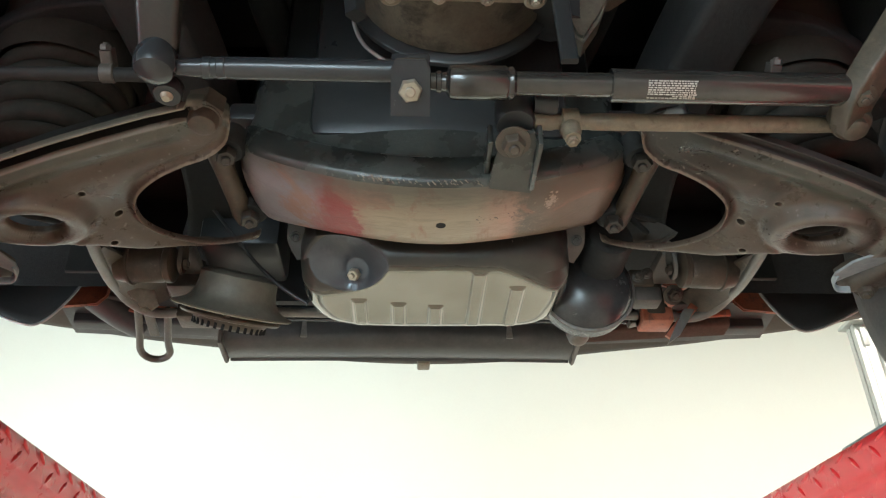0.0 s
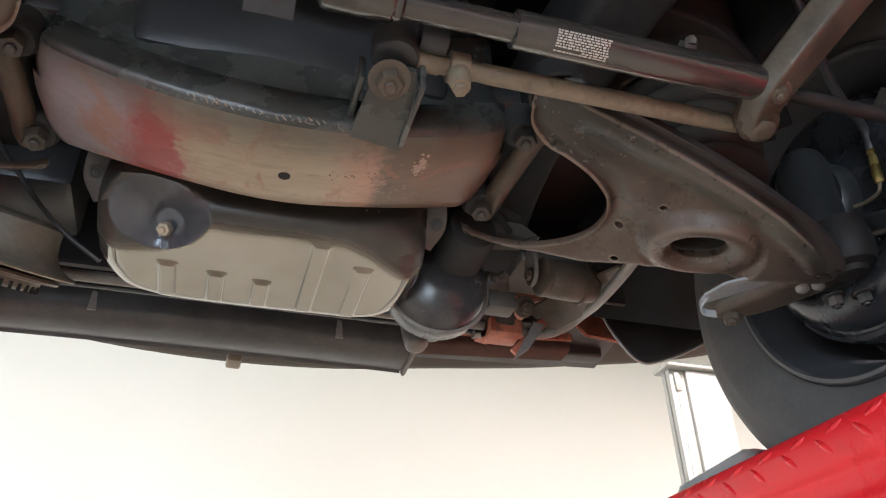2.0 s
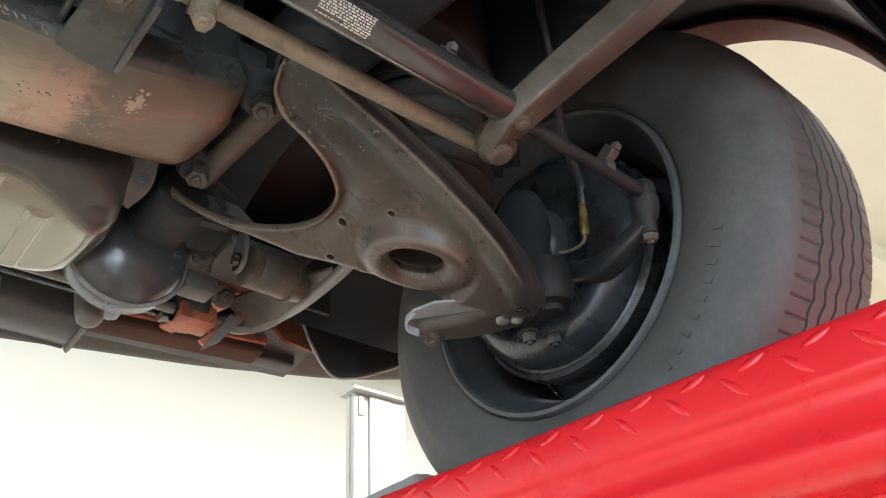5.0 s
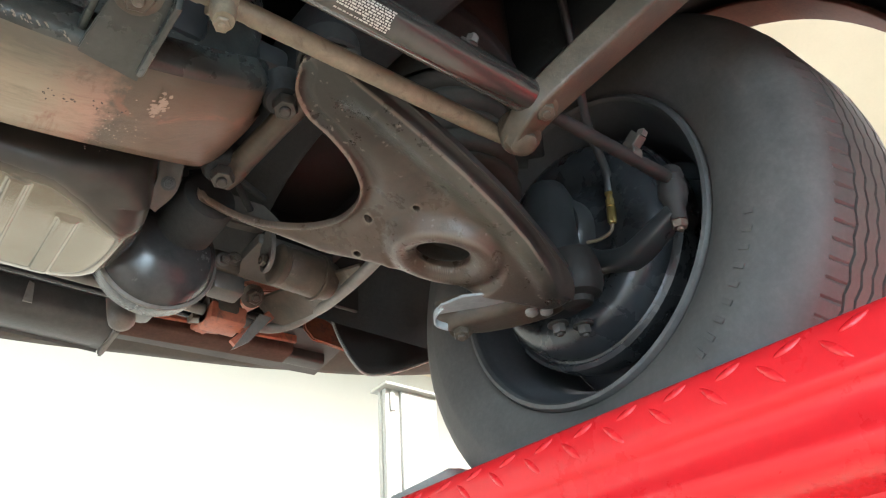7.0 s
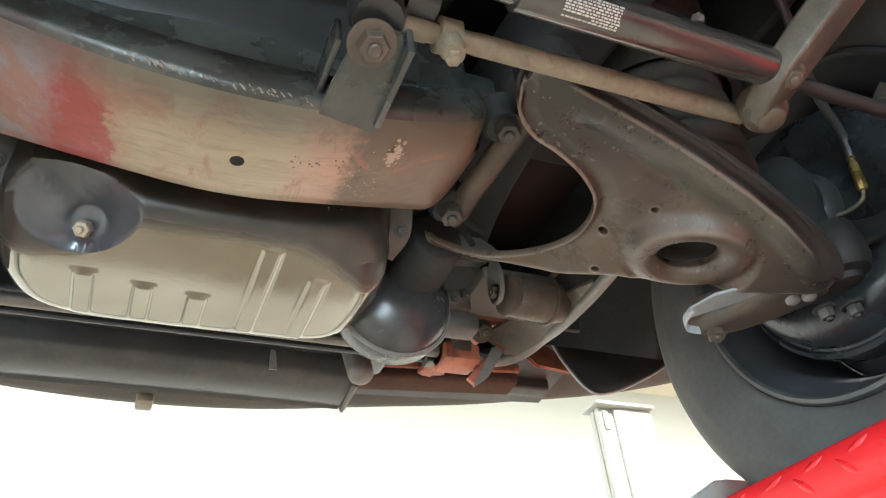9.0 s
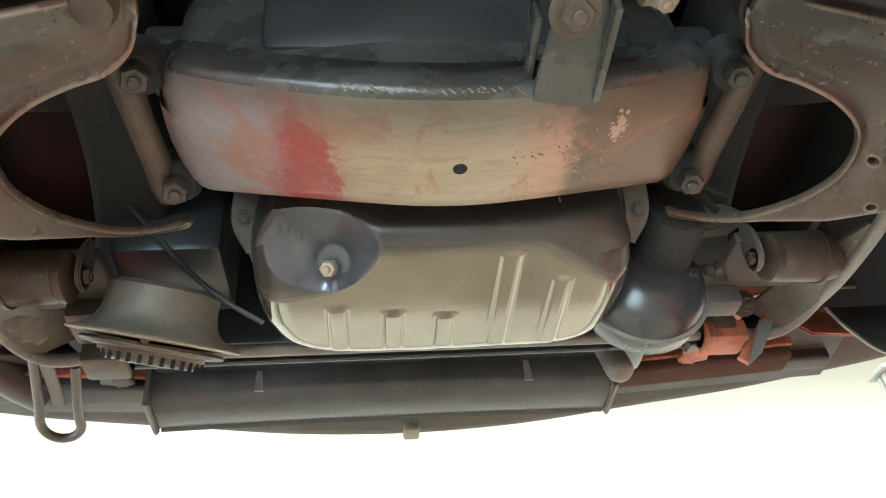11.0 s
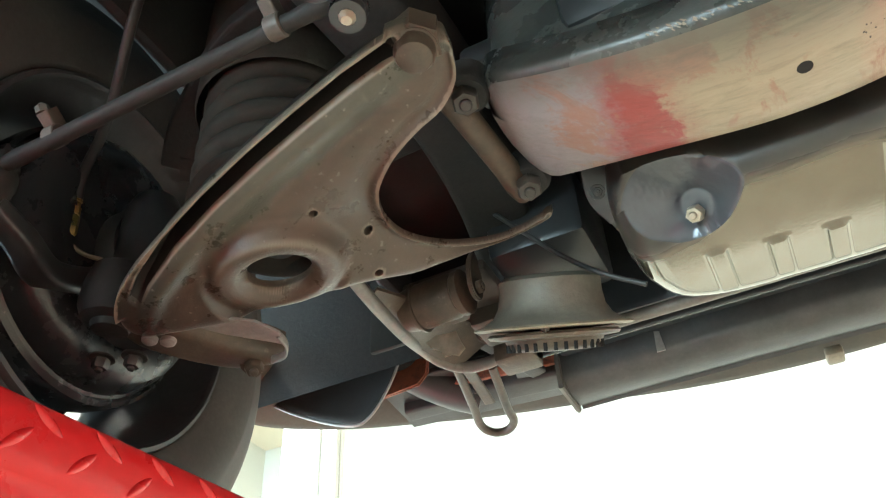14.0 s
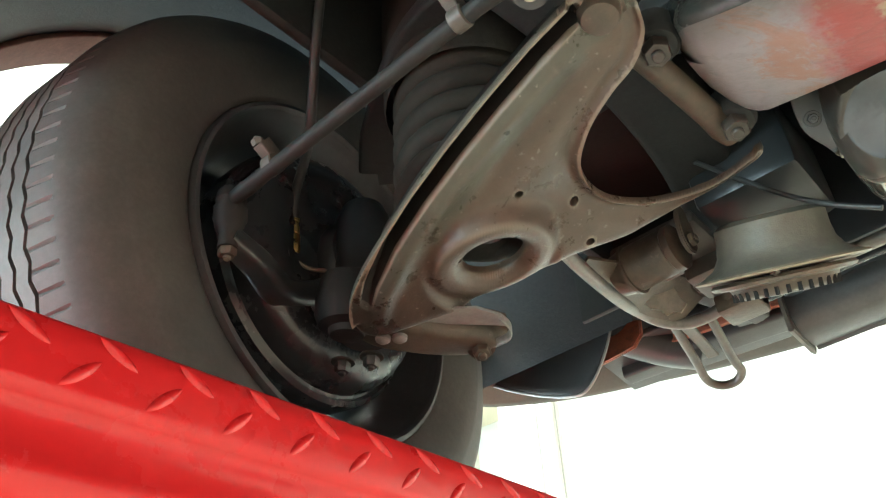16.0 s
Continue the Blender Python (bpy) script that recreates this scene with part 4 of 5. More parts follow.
pan_outline = resample([(a, b, 0) for a, b in PANLINE], 0.005)
bm = pressing([pan_outline], 0.0018, pan_shape, [(0, 0, 0.006 * k) for k in range(1, 12)])
way = DENT_W / np.linalg.norm(DENT_W)
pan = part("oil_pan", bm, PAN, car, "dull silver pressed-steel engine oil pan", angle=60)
bm = B()
pc = Vector(DENT_C) + Vector((-0.003, 0.003, -0.004))
part("drain_plug", bolt(bm, pc, -Vector(way), 0.0082, 0.011, False), BOLT, pan, "bright hexagonal drain plug")
# flange with its row of bolts
cen = pan_outline.mean(0)
grown = [tuple(cen + (p - cen) * (1 + 0.016 / np.linalg.norm(p - cen))) for p in pan_outline]
part("flange", plate(grown, 0.008, lambda a, b, h: Vector((a, b, 2.112 + h)), 0.002), OILY, pan, "oily black bolted flange")
for k in range(0, len(grown), 8):
    a, b = cen + (np.array(grown[k]) - cen) * 0.965
    part("flange_bolt", bolt(B(), (a, b, 2.112), (0, 0, -1), 0.0055, 0.006), BOLT, pan)
for s in (1, -1):
    # curled tin bracket at each side of the pan
    x = 0.170 * s + 0.006
    path = smooth_path([(x, 0.93, 2.13), (x + 0.012 * s, 0.945, 2.10), (x + 0.016 * s, 0.965, 2.075), (x + 0.006 * s, 0.985, 2.06)], 6)
    br = part("pan_bracket", sweep(B(), path, rounded(0.012, 0.002, 0.0015)), DUSTY_DARK if s > 0 else OILY, pan, "curled sheet-metal bracket")
    for t in (5, 11):
        part("bracket_bolt", bolt(B(), path[t] + Vector((0, -0.003, -0.003)), (-0.2 * s, -0.7, -0.6), 0.005, 0.005), OILY, br)

bm = B()
box(bm, (-0.155, 0.80, 2.12), (0.165, 1.26, 2.50), 0.02)
box(bm, (-0.21, 0.86, 2.24), (0.22, 1.24, 2.55), 0.03)
part("engine_block", bm, OILY, car, "oily black engine block")
bm = B()
lathe(bm, (0.018, 0.38, 2.315), (0, 1, 0), [(0.075, 0), (0.085, 0.01), (0.092, 0.12), (0.108, 0.22), (0.116, 0.31), (0.118, 0.355), (0.118, 0.362)], 40)
bell = part("bell_housing", bm, CAST, car, "oily tan cast-aluminium bell housing")
part("housing_flange", lathe(B(), (0.018, 0.745, 2.315), (0, 1, 0), [(0.128, 0), (0.131, 0.002), (0.131, 0.008), (0.128, 0.010)], 44), OILY, bell, "thin black flange ring")
part("cast_lug", plate([(0.132, 2.235), (0.197, 2.235), (0.184, 2.20), (0.172, 2.166), (0.151, 2.131), (0.141, 2.140), (0.134, 2.17)], 0.028, lambda a, b, h: Vector((a, 0.655 + h, b)), 0.004), CAST, bell, "tan cast lug")
part("strap", bar(B(), (0.127, 0.648, 2.26), (0.131, 0.650, 2.095), 0.009, 0.004, 0.002, up=(0, 1, 0)), OILY, bell, "black steel strap")
part("bleed_pipe", tube(B(), [(-0.100, 0.72, 2.30), (-0.100, 0.72, 2.262), (-0.098, 0.72, 2.220), (-0.084, 0.72, 2.183), (-0.055, 0.725, 2.160)], 0.0022, 5, 8), BARE, bell, "thin bright pipe")
bm = B()
box(bm, (-0.0519, 0.36, 2.190), (0.1030, 0.6609, 2.206), 0.004)
for lug in (-0.0539, 0.1030):
    lathe(bm, (lug, 0.6549, 2.188), (0, 0, 1), [(0.010, 0), (0.0125, 0.002), (0.0125, 0.016), (0.010, 0.018)], 18)
part("gearbox_pan", bm, PALECAST, bell, "tan gearbox pan rim")
for k in range(4):
    part("rim_bolt", bolt(B(), (-0.0539 + 0.0523 * k, 0.6539, 2.188), (0, 0, -1), 0.0055, 0.005), BOLT, bell)
bm = plate([(0.0, 0.0), (0.05, 0.01), (0.075, 0.05), (0.06, 0.09), (0.02, 0.10), (-0.01, 0.05)], 0.008, lambda a, b, h: Vector((0.150 + a, 0.640 + b, 2.215 + 0.5 * b + h)), 0.002)
part("starter_bracket", bm, CAST, bell, "tan cast bracket")
part("starter_motor", lathe(B(), (0.135, 0.52, 2.27), (0.03, 1, 0.02), [(0.03, 0), (0.038, 0.01), (0.038, 0.20), (0.026, 0.21), (0.026, 0.25)], 24), OILY, bell)
for x0, x1 in ((-0.09, -0.12), (0.140, 0.150)):
    part("brace", bar(B(), (x0, 0.66, 2.165), (x1, 0.62, 2.40), 0.008, 0.010), OILY, bell)
# engine mounts seen above the crossmember
for s in (1, -1):
    bm = B()
    box(bm, (min(s * 0.13, s * 0.23), 0.84, 2.195), (max(s * 0.13, s * 0.23), 0.92, 2.26), 0.012)
    box(bm, (min(s * 0.16, s * 0.26), 0.835, 2.17), (max(s * 0.16, s * 0.26), 0.90, 2.20), 0.008)
    part("engine_mount", bm, OILY, car)
# exhaust pipes running back beside the gearbox
for s in (1, -1):
    part("exhaust_pipe", tube(B(), [(s * 0.22, 1.0, 2.42), (s * 0.235, 0.85, 2.40), (s * 0.23, 0.70, 2.36), (s * 0.21, 0.4, 2.27), (s * 0.23, -0.6, 2.23), (s * 0.23, -2.2, 2.22)], 0.026), UNDER, car, "black sooty exhaust pipe")

# power steering pump canister beside the pan
bm = lathe(B(), (0.231, 1.055, 2.075), (0.0, 1, 0.0), [(0.030, -0.004), (0.037, 0.0), (0.051, 0.005), (0.062, 0.015), (0.067, 0.030), (0.067, 0.060), (0.060, 0.070)], 44)
can = part("pump_canister", bm, CANBLACK, car, "black rounded power steering pump")
part("canister_rim", lathe(B(), (0.231, 1.086, 2.075), (0, 1, 0), [(0.0675, 0), (0.0705, 0.001), (0.0712, 0.003), (0.0675, 0.005)], 48), WORN, can, "thin worn rim")
bm = lathe(B(), (0.250, 0.995, 2.106), (-0.05, 1, -0.05), [(0.018, -0.004), (0.030, -0.001), (0.034, 0.006), (0.035, 0.050), (0.037, 0.085)], 32)
part("pump_drum", bm, UNDER, can, "black pump drum")
for a, b in (((0.222, 1.00, 2.150), (0.330, 1.03, 2.158)), ((0.228, 1.01, 2.139), (0.318, 1.04, 2.143))):
    part("pump_pipe", tube(B(), [a, (0.27, 1.0, 2.152), b], 0.0045, 5, 10), UNDER, can)
bm = plate([(0.262, 2.176), (0.300, 2.196), (0.352, 2.190), (0.380, 2.170), (0.350, 2.150), (0.312, 2.146), (0.280, 2.160)], 0.02, lambda a, b, h: Vector((a, 1.075 + h, b)), 0.004)
part("pump_casting", bm, DUSTY_DARK, can, "dark lumpy pump casting")
part("pump_bracket", box(B(), (0.300, 1.095, 2.086), (0.336, 1.125, 2.113), 0.003), DUSTY, can, "brown bracket block")
part("pump_lug", box(B(), (0.306, 1.10, 2.062), (0.346, 1.13, 2.087), 0.004), DUSTY_DARK, can)
for p in ((0.312, 1.092, 2.098), (0.326, 1.092, 2.104)):
    part("bracket_bolt", bolt(B(), p, (0, -1, -0.3), 0.006, 0.006), DUSTY_DARK, can)

# alternator with its fan disc
ALT, ALT_WAY = Vector((-0.284, 1.100, 2.039)), (0.24, -0.56, 1)
alt = part("alternator", lathe(B(), ALT, ALT_WAY, [(0.040, 0.001), (0.082, 0.002), (0.073, 0.006), (0.064, 0.012), (0.058, 0.022), (0.0555, 0.036), (0.055, 0.050), (0.049, 0.055), (0.030, 0.056)], 40), WORNCAST, car, "dusty grey alternator flaring to its rim")
part("fan_disc", lathe(B(), ALT, ALT_WAY, [(0.050, -0.003), (0.084, -0.0015), (0.0862, 0.0), (0.084, 0.002), (0.050, 0.003)], 48), TAN, alt, "thin dusty fan disc")
part("vented_end", lathe(B(), ALT, ALT_WAY, [(0.020, -0.026), (0.044, -0.025), (0.050, -0.021), (0.053, -0.013), (0.069, -0.011), (0.0715, -0.008), (0.069, -0.005), (0.045, -0.004)], 44), DUSTY, alt, "vented end cover")
u, v, w = basis(ALT_WAY)
for k in range(30):
    a = 2 * math.pi * k / 30
    p = ALT - w * 0.0215 + (u * math.cos(a) + v * math.sin(a)) * 0.0505
    part("vent_slot", bar(B(), p - w * 0.0035, p + w * 0.005, 0.0020, 0.0022, 0.001), HOLE, alt)
part("end_bolt", bolt(B(), ALT - w * 0.006 + Vector((0.01, -0.062, -0.03)), -w, 0.005, 0.005), DUSTY, alt)
bm = B()
tube(bm, [(-0.340, 1.06, 2.21), (-0.288, 1.06, 2.143), (-0.248, 1.06, 2.093), (-0.210, 1.06, 2.056), (-0.172, 1.065, 2.032)], 0.0028)
part("cable", bm, HOSE, car, "thin glossy black cable")
# battery-side clutter between arm and alternator
part("alternator_mount", box(B(), (-0.345, 1.08, 2.14), (-0.225, 1.20, 2.24), 0.01), OILY, alt)
part("mount_lug", box(B(), (-0.40, 1.14, 2.10), (-0.345, 1.20, 2.15), 0.006), DUSTY_DARK, alt)

# ---- sway bar ----
SB_Y, SB_Z = 1.228, 2.103
pts = [(0.436, 0.925, 2.060), (0.450, 1.0, 2.070), (0.468, 1.1, 2.090), (0.478, 1.17, 2.108), (0.470, 1.206, 2.107), (0.448, SB_Y, 2.103), (0.42, SB_Y + 0.003, 2.101), (0.38, SB_Y, SB_Z), (0.30, SB_Y, SB_Z), (0.0, SB_Y, SB_Z)]
bm = tube(B(), pts + [(-x, y, z) for x, y, z in pts[-2::-1]], 0.0080, 8)
sway = part("sway_bar", bm, WORN, car, "worn grey front sway bar")
for s in (1, -1):
    bm = B()
    lathe(bm, (s * 0.345, SB_Y, SB_Z), (s, 0, 0), [(0.018, 0), (0.021, 0.003), (0.021, 0.045), (0.018, 0.048)], 24)
    part("bush", bm, DUSTY, sway, "dusty rubber bush")
    bm = B()
    box(bm, (min(s * 0.352, s * 0.385), SB_Y - 0.030, SB_Z - 0.012), (max(s * 0.352, s * 0.385), SB_Y + 0.02, SB_Z + 0.055), 0.006)
    part("bush_clamp", bm, DUSTY, sway, "dusty clamp")
    part("clamp_bolt", bolt(B(), (s * 0.368, SB_Y - 0.030, SB_Z + 0.025), (0, -1, -0.3), 0.008, 0.01), DUSTY, sway)
    # fat bush of the frame horn with its end washers
    bm = lathe(B(), (s * 0.364, 1.062, 2.093), (s, 0.06, 0.02), [(0.022, 0), (0.0265, 0.003), (0.0265, 0.011), (0.024, 0.013), (0.0265, 0.018), (0.027, 0.060), (0.030, 0.0605), (0.030, 0.064), (0.027, 0.065), (0.024, 0.082)], 30)
    horn = part("frame_bush", bm, DUSTY, car, "dusty cylindrical frame bush")
    washer = plate([(0.017 * math.cos(a), (0.019 if math.sin(a) < 0 else 0.045) * math.sin(a)) for a in (2 * math.pi * k / 20 for k in range(20))], 0.006, lambda a, b, h, s=s: Vector((s * (0.358 - h), 1.062 + a, 2.097 + b)), 0.0015)
    part("end_washer", washer, WORN if s > 0 else DUSTY, horn, "flat oval end plate")
    part("bush_bolt", bolt(B(), (s * 0.352, 1.062, 2.093), (-s, 0, 0), 0.008, 0.006), DUSTY, horn)
    bm = B()
    rows = [[bm.verts.new((s * (x - q * w * (0.55 if s > 0 else 0.8)), y, z + 0.4 * q * w + h)) for q, h in ((0.0, -0.004), (0.5, -0.002), (1.0, 0.0), (1.0, 0.004), (0.0, 0.004))] for x, y, z, w in ((0.446, 0.985, 2.068, 0.012), (0.455, 1.03, 2.076, 0.030), (0.464, 1.08, 2.086, 0.048), (0.472, 1.13, 2.097, 0.062), (0.472, 1.18, 2.107, 0.070), (0.452, 1.222, 2.106, 0.070))]
    for ra, rb_ in zip(rows, rows[1:]):
        ring_faces(bm, ra, rb_)
    bm.faces.new(rows[0])
    bm.faces.new(rows[-1])
    part("strut_web", bm, DUSTY, horn, "flat brown strut web")
    box(bm := B(), (min(s * 0.345, s * 0.455), 1.07, 2.122), (max(s * 0.345, s * 0.455), 1.16, 2.140), 0.006)
    part("horn_bracket", bm, DUSTY_DARK, horn, "dusty dark bracket over the bush")
    bits = BODYRED if s > 0 else DUSTY
    bm = plate([(0.385, 2.146), (0.452, 2.182), (0.470, 2.166), (0.440, 2.146), (0.410, 2.138)], 0.008, lambda a, b, h, s=s: Vector((s * a, 1.20 + h, b)), 0.002)
    part("bracket_wing", bm, bits, horn, "flaking orange-red wing plate" if s > 0 else "")
    bm = box(B(), (min(s * 0.345, s * 0.396), 1.20, 2.080), (max(s * 0.345, s * 0.396), 1.245, 2.106), 0.004)
    part("bracket_foot", bm, bits, horn, "flaking orange-red foot" if s > 0 else "")
    part("bracket_bolt", bolt(B(), (s * 0.398, 1.192, 2.122), (0, -0.8, -0.6), 0.011, 0.012), DUSTY, horn)
    if s > 0:
        part("bracket_strap", bar(B(), (s * 0.488, 1.205, 2.172), (s * 0.392, 1.232, 2.064), 0.007, 0.004, 0.002, up=(0, 1, 0)), bits, horn)
        part("bracket_strap", bar(B(), (s * 0.335, 1.25, 2.098), (s * 0.415, 1.25, 2.118), 0.010, 0.004, 0.002), DUSTY, horn)
        # pointed tie tab
        bm = plate([(0.410, 2.098), (0.428, 2.096), (0.398, 2.052), (0.374, 2.034)], 0.005, lambda a, b, h, s=s: Vector((s * a, 1.190 + h, b)), 0.001)
        part("tie_tab", bm, WORN, horn, "grey pointed tab")
    if s < 0:
        bm = plate([(-0.438, 2.068), (-0.424, 2.074), (-0.412, 2.070), (-0.399, 2.072), (-0.396, 2.058), (-0.389, 2.046), (-0.398, 2.038), (-0.406, 2.044), (-0.415, 2.042), (-0.419, 2.052), (-0.431, 2.058)], 0.004, lambda a, b, h: Vector((a, 1.098 + h, b)), 0.001)
        part("torn_plate", bm, SCRAPED, horn, "pinkish torn paint on a plate")

# ---- radiator support and front end ----
bm = B()
path = [Vector((x, 1.40 + 0.05 * (x + 0.03) ** 2, 2.139)) for x in np.linspace(-0.360, 0.270, 22)]
sec = [(-0.034, 0.033), (-0.038, 0.026), (-0.036, -0.006), (-0.028, -0.018), (-0.010, -0.024), (0.022, -0.025), (0.036, -0.022), (0.040, -0.026), (0.040, -0.020), (0.034, -0.012), (0.034, 0.033)]
sweep(bm, path, [(-a, b) for a, b in sec])
rad = part("radiator_support", bm, RADBLACK, car, "black channel-shaped radiator support")
for s, x in ((1, 0.270), (-1, -0.368)):
    outline = [(-0.045, -0.040), (0.050, -0.046), (0.054, -0.03), (0.045, 0.045), (-0.035, 0.05), (-0.048, 0.02)]
    part("end_plate", plate(outline, 0.008, lambda a, b, h, x=x: Vector((x + h, 1.402 + 0.8 * a, 2.144 + 0.8 * b)), 0.002), WORN, rad, "scuffed end plate")
for x in (-0.216, 0.150):
    part("support_tab", plate([(-0.006, 0), (0.006, 0), (0.003, 0.03), (-0.004, 0.032)], 0.002, lambda a, b, h, x=x: Vector((x + a, 1.360 - h, 2.122 + b))), BARE, rad, "pale tape mark")
part("drain_tube", lathe(B(), (0.262, 1.300, 2.088), (-0.12, 0.30, 1), [(0.006, 0.0), (0.013, 0.002), (0.0175, 0.008), (0.0185, 0.018), (0.0180, 0.060), (0.0170, 0.085)], 28), WORN, car, "hanging grey-tan rubber hose end")
bm = B()
path = [Vector((x, 1.26, 2.118)) for x in np.linspace(-0.40, 0.36, 12)]
sweep(bm, path, rounded(0.004, 0.014, 0.003))
part("cooler_line", bm, SATIN, car)
# fan shroud and radiator above
bm = B()
box(bm, (-0.36, 1.30, 2.16), (0.33, 1.42, 2.62), 0.012)
part("radiator", bm, OILY, car, "black radiator core")

# tow hoop
bm = tube(B(), [(-0.506, 1.33, 2.170), (-0.528, 1.43, 2.160), (-0.540, 1.485, 2.152), (-0.530, 1.512, 2.148), (-0.507, 1.516, 2.148), (-0.489, 1.500, 2.153), (-0.483, 1.46, 2.158), (-0.462, 1.36, 2.174)], 0.0068, 8)
part("tow_hoop", bm, DUSTY, car, "rusty tan U-shaped tow hoop")
part("hoop_plate", bar(B(), (-0.49, 1.33, 2.165), (-0.507, 1.45, 2.168), 0.009, 0.003), DUSTY, car)

# bumper and valance, wrapped round the corners
half = [(0.0, 1.725, 2.232), (0.2, 1.72, 2.238), (0.4, 1.70, 2.252), (0.58, 1.665, 2.257), (0.70, 1.62, 2.256), (0.80, 1.555, 2.244), (0.87, 1.47, 2.225), (0.915, 1.37, 2.205), (0.935, 1.24, 2.20)]
edge = smooth_path([(-x, y, z) for x, y, z in half[:0:-1]] + half, 5)
bm = B()
rings = []
for p in edge:
    out = Vector((p.x * 0.55, p.y - 0.9, 0)).normalized()
    q = [p + out * a + Vector((0, 0, b)) for a, b in ((-0.12, 0.055), (-0.05, 0.014), (-0.012, 0.002), (0.0, 0.0), (0.008, 0.006), (0.014, 0.04), (0.03, 0.10), (0.025, 0.24), (-0.03, 0.30))]
    rings.append([bm.verts.new(v) for v in q])
for a, b in zip(rings, rings[1:]):
    for i in range(len(a) - 1):
        bm.faces.new((a[i], a[i + 1], b[i + 1], b[i]))
val = part("front_valance", bm, VALANCE, car, "dusty brown front valance panel", angle=60)
part("valance_nub", box(B(), (-0.012, 1.66, 2.205), (0.016, 1.70, 2.222), 0.005), TAN, val, "small tan clip")
# splash pan behind the valance, in the body colour
bm = B()
sweep(bm, [Vector((x, 1.56 - 0.10 * abs(x), 2.235)) for x in np.linspace(-0.70, 0.70, 24)], rounded(0.085, 0.006, 0.004))
sweep(bm, [Vector((x, 1.535 - 0.05 * abs(x), 2.232)) for x in np.linspace(-0.68, 0.68, 24)], rounded(0.018, 0.022, 0.006))
part("splash_pan", bm, DEEPBROWN, car, "dirty dark brown splash pan")
for s in (1, -1):
    bm = B()
    bar(bm, (s * 0.30, 1.50, 2.205), (s * 0.60, 1.48, 2.215), 0.028, 0.014, 0.008)
    brace = part("front_brace", bm, LIPBROWN if s > 0 else DEEPBROWN, car, "dirty red-brown front brace" if s > 0 else "dirty dark brown front brace")
    part("brace_edge", bar(B(), (s * 0.30, 1.468, 2.214), (s * 0.60, 1.448, 2.224), 0.004, 0.008, 0.002), BODYRED, brace, "flaking orange-red edge")
    strap = BODYRED if s > 0 else DEEPBROWN
    part("brace_strap", bar(B(), (s * 0.395, 1.29, 2.180), (s * 0.44, 1.46, 2.205), 0.020, 0.006), strap, brace)
    part("brace_strap", bar(B(), (s * 0.475, 1.27, 2.200), (s * 0.42, 1.45, 2.196), 0.014, 0.005), strap, brace)
    if s < 0:
        part("corner_tube", tube(B(), [(s * 0.54, 1.50, 2.215), (s * 0.59, 1.47, 2.232), (s * 0.64, 1.43, 2.262), (s * 0.68, 1.39, 2.32)], 0.036, 6, 22), LINER, brace, "dusty black corner tube")
    part("corner_panel", plate([(0.590, 2.250), (0.616, 2.264), (0.645, 2.249), (0.690, 2.213), (0.680, 2.190), (0.650, 2.198), (0.602, 2.198), (0.588, 2.219)], 0.008, lambda a, b, h, s=s: Vector((s * a, 1.388 + h + 0.3 * (b - 2.198), b)), 0.003), BODYRED, brace, "faded red corner panel")
    # black splash liner ahead of the wheel with a rolled pale edge
    prof = [(0.60, 2.42), (0.612, 2.29), (0.632, 2.222), (0.664, 2.170), (0.697, 2.147), (0.745, 2.160), (0.80, 2.186), (0.892, 2.243), (0.92, 2.30)]
    curve = smooth_path([(s * x, 1.37, z) for x, z in prof], 5)
    bm = B()
    rings = [[bm.verts.new((p.x, 1.37 + dy, p.z + (2.46 - p.z) * f)) for dy, f in ((0.0, 0.0), (-0.003, 0.02), (0.0, 0.06), (0.014, 0.5), (0.02, 1.0))] for p in curve]
    for a, b in zip(rings, rings[1:]):
        for i in range(4):
            bm.faces.new((a[i], a[i + 1], b[i + 1], b[i]))
    ln = part("splash_liner", bm, LINER, car, "black curved splash liner", angle=60)
    part("liner_edge", tube(B(), [(p.x, p.y - 0.001, p.z - 0.001) for p in curve[8:-3:3]], 0.0024, 4, 8), BARE, ln, "pale rolled edge")
    # added black sheets, keep light from showing through past the arm
    bm = B()
    box(bm, (min(s * 0.30, s * 0.62), 0.96, 2.345), (max(s * 0.30, s * 0.62), 1.45, 2.355), 0.003)
    box(bm, (min(s * 0.26, s * 0.62), 1.27, 2.20), (max(s * 0.26, s * 0.62), 1.28, 2.74), 0.003)
    part("light_block_sheets", bm, GROOVE, car, "added black light-blocking sheets")
    bm = B()
    sweep(bm, [Vector((s * 0.60, 1.42, 2.42)), Vector((s * 0.60, 1.30, 2.45)), Vector((s * 0.58, 1.2, 2.55))], rounded(0.01, 0.14, 0.005))
    part("inner_apron", bm, DEEPBROWN, ln, "dirty dark brown inner apron")

# ---- steering ----
LY, LZ = 0.645, 2.067
bm = B()
lathe(bm, (-0.245, LY - 0.004, LZ), (1, 0, 0), [(0.007, -0.02), (0.009, 0.0), (0.0095, 0.012), (0.0112, 0.013), (0.0112, 0.020), (0.0104, 0.021), (0.0104, 0.026), (0.0112, 0.027), (0.0112, 0.034), (0.0104, 0.035), (0.0112, 0.042), (0.0115, 0.19), (0.0115, 0.205)], 24)
link = part("drag_link", bm, SATIN, car, "black steering drag link")
bm = B()
lathe(bm, (-0.276, 0.632, 2.052), (0.0, 0.0, 1), [(0.008, -0.004), (0.018, 0.0), (0.0205, 0.006), (0.0205, 0.020), (0.016, 0.032), (0.013, 0.045)], 26)
lathe(bm, (-0.273, 0.670, 2.056), (0.05, 0.1, 1), [(0.006, 0.0), (0.0135, 0.0), (0.0145, 0.003), (0.0145, 0.014), (0.012, 0.018)], 22)
part("ball_end", bm, SATIN, link, "round black ball joint end")
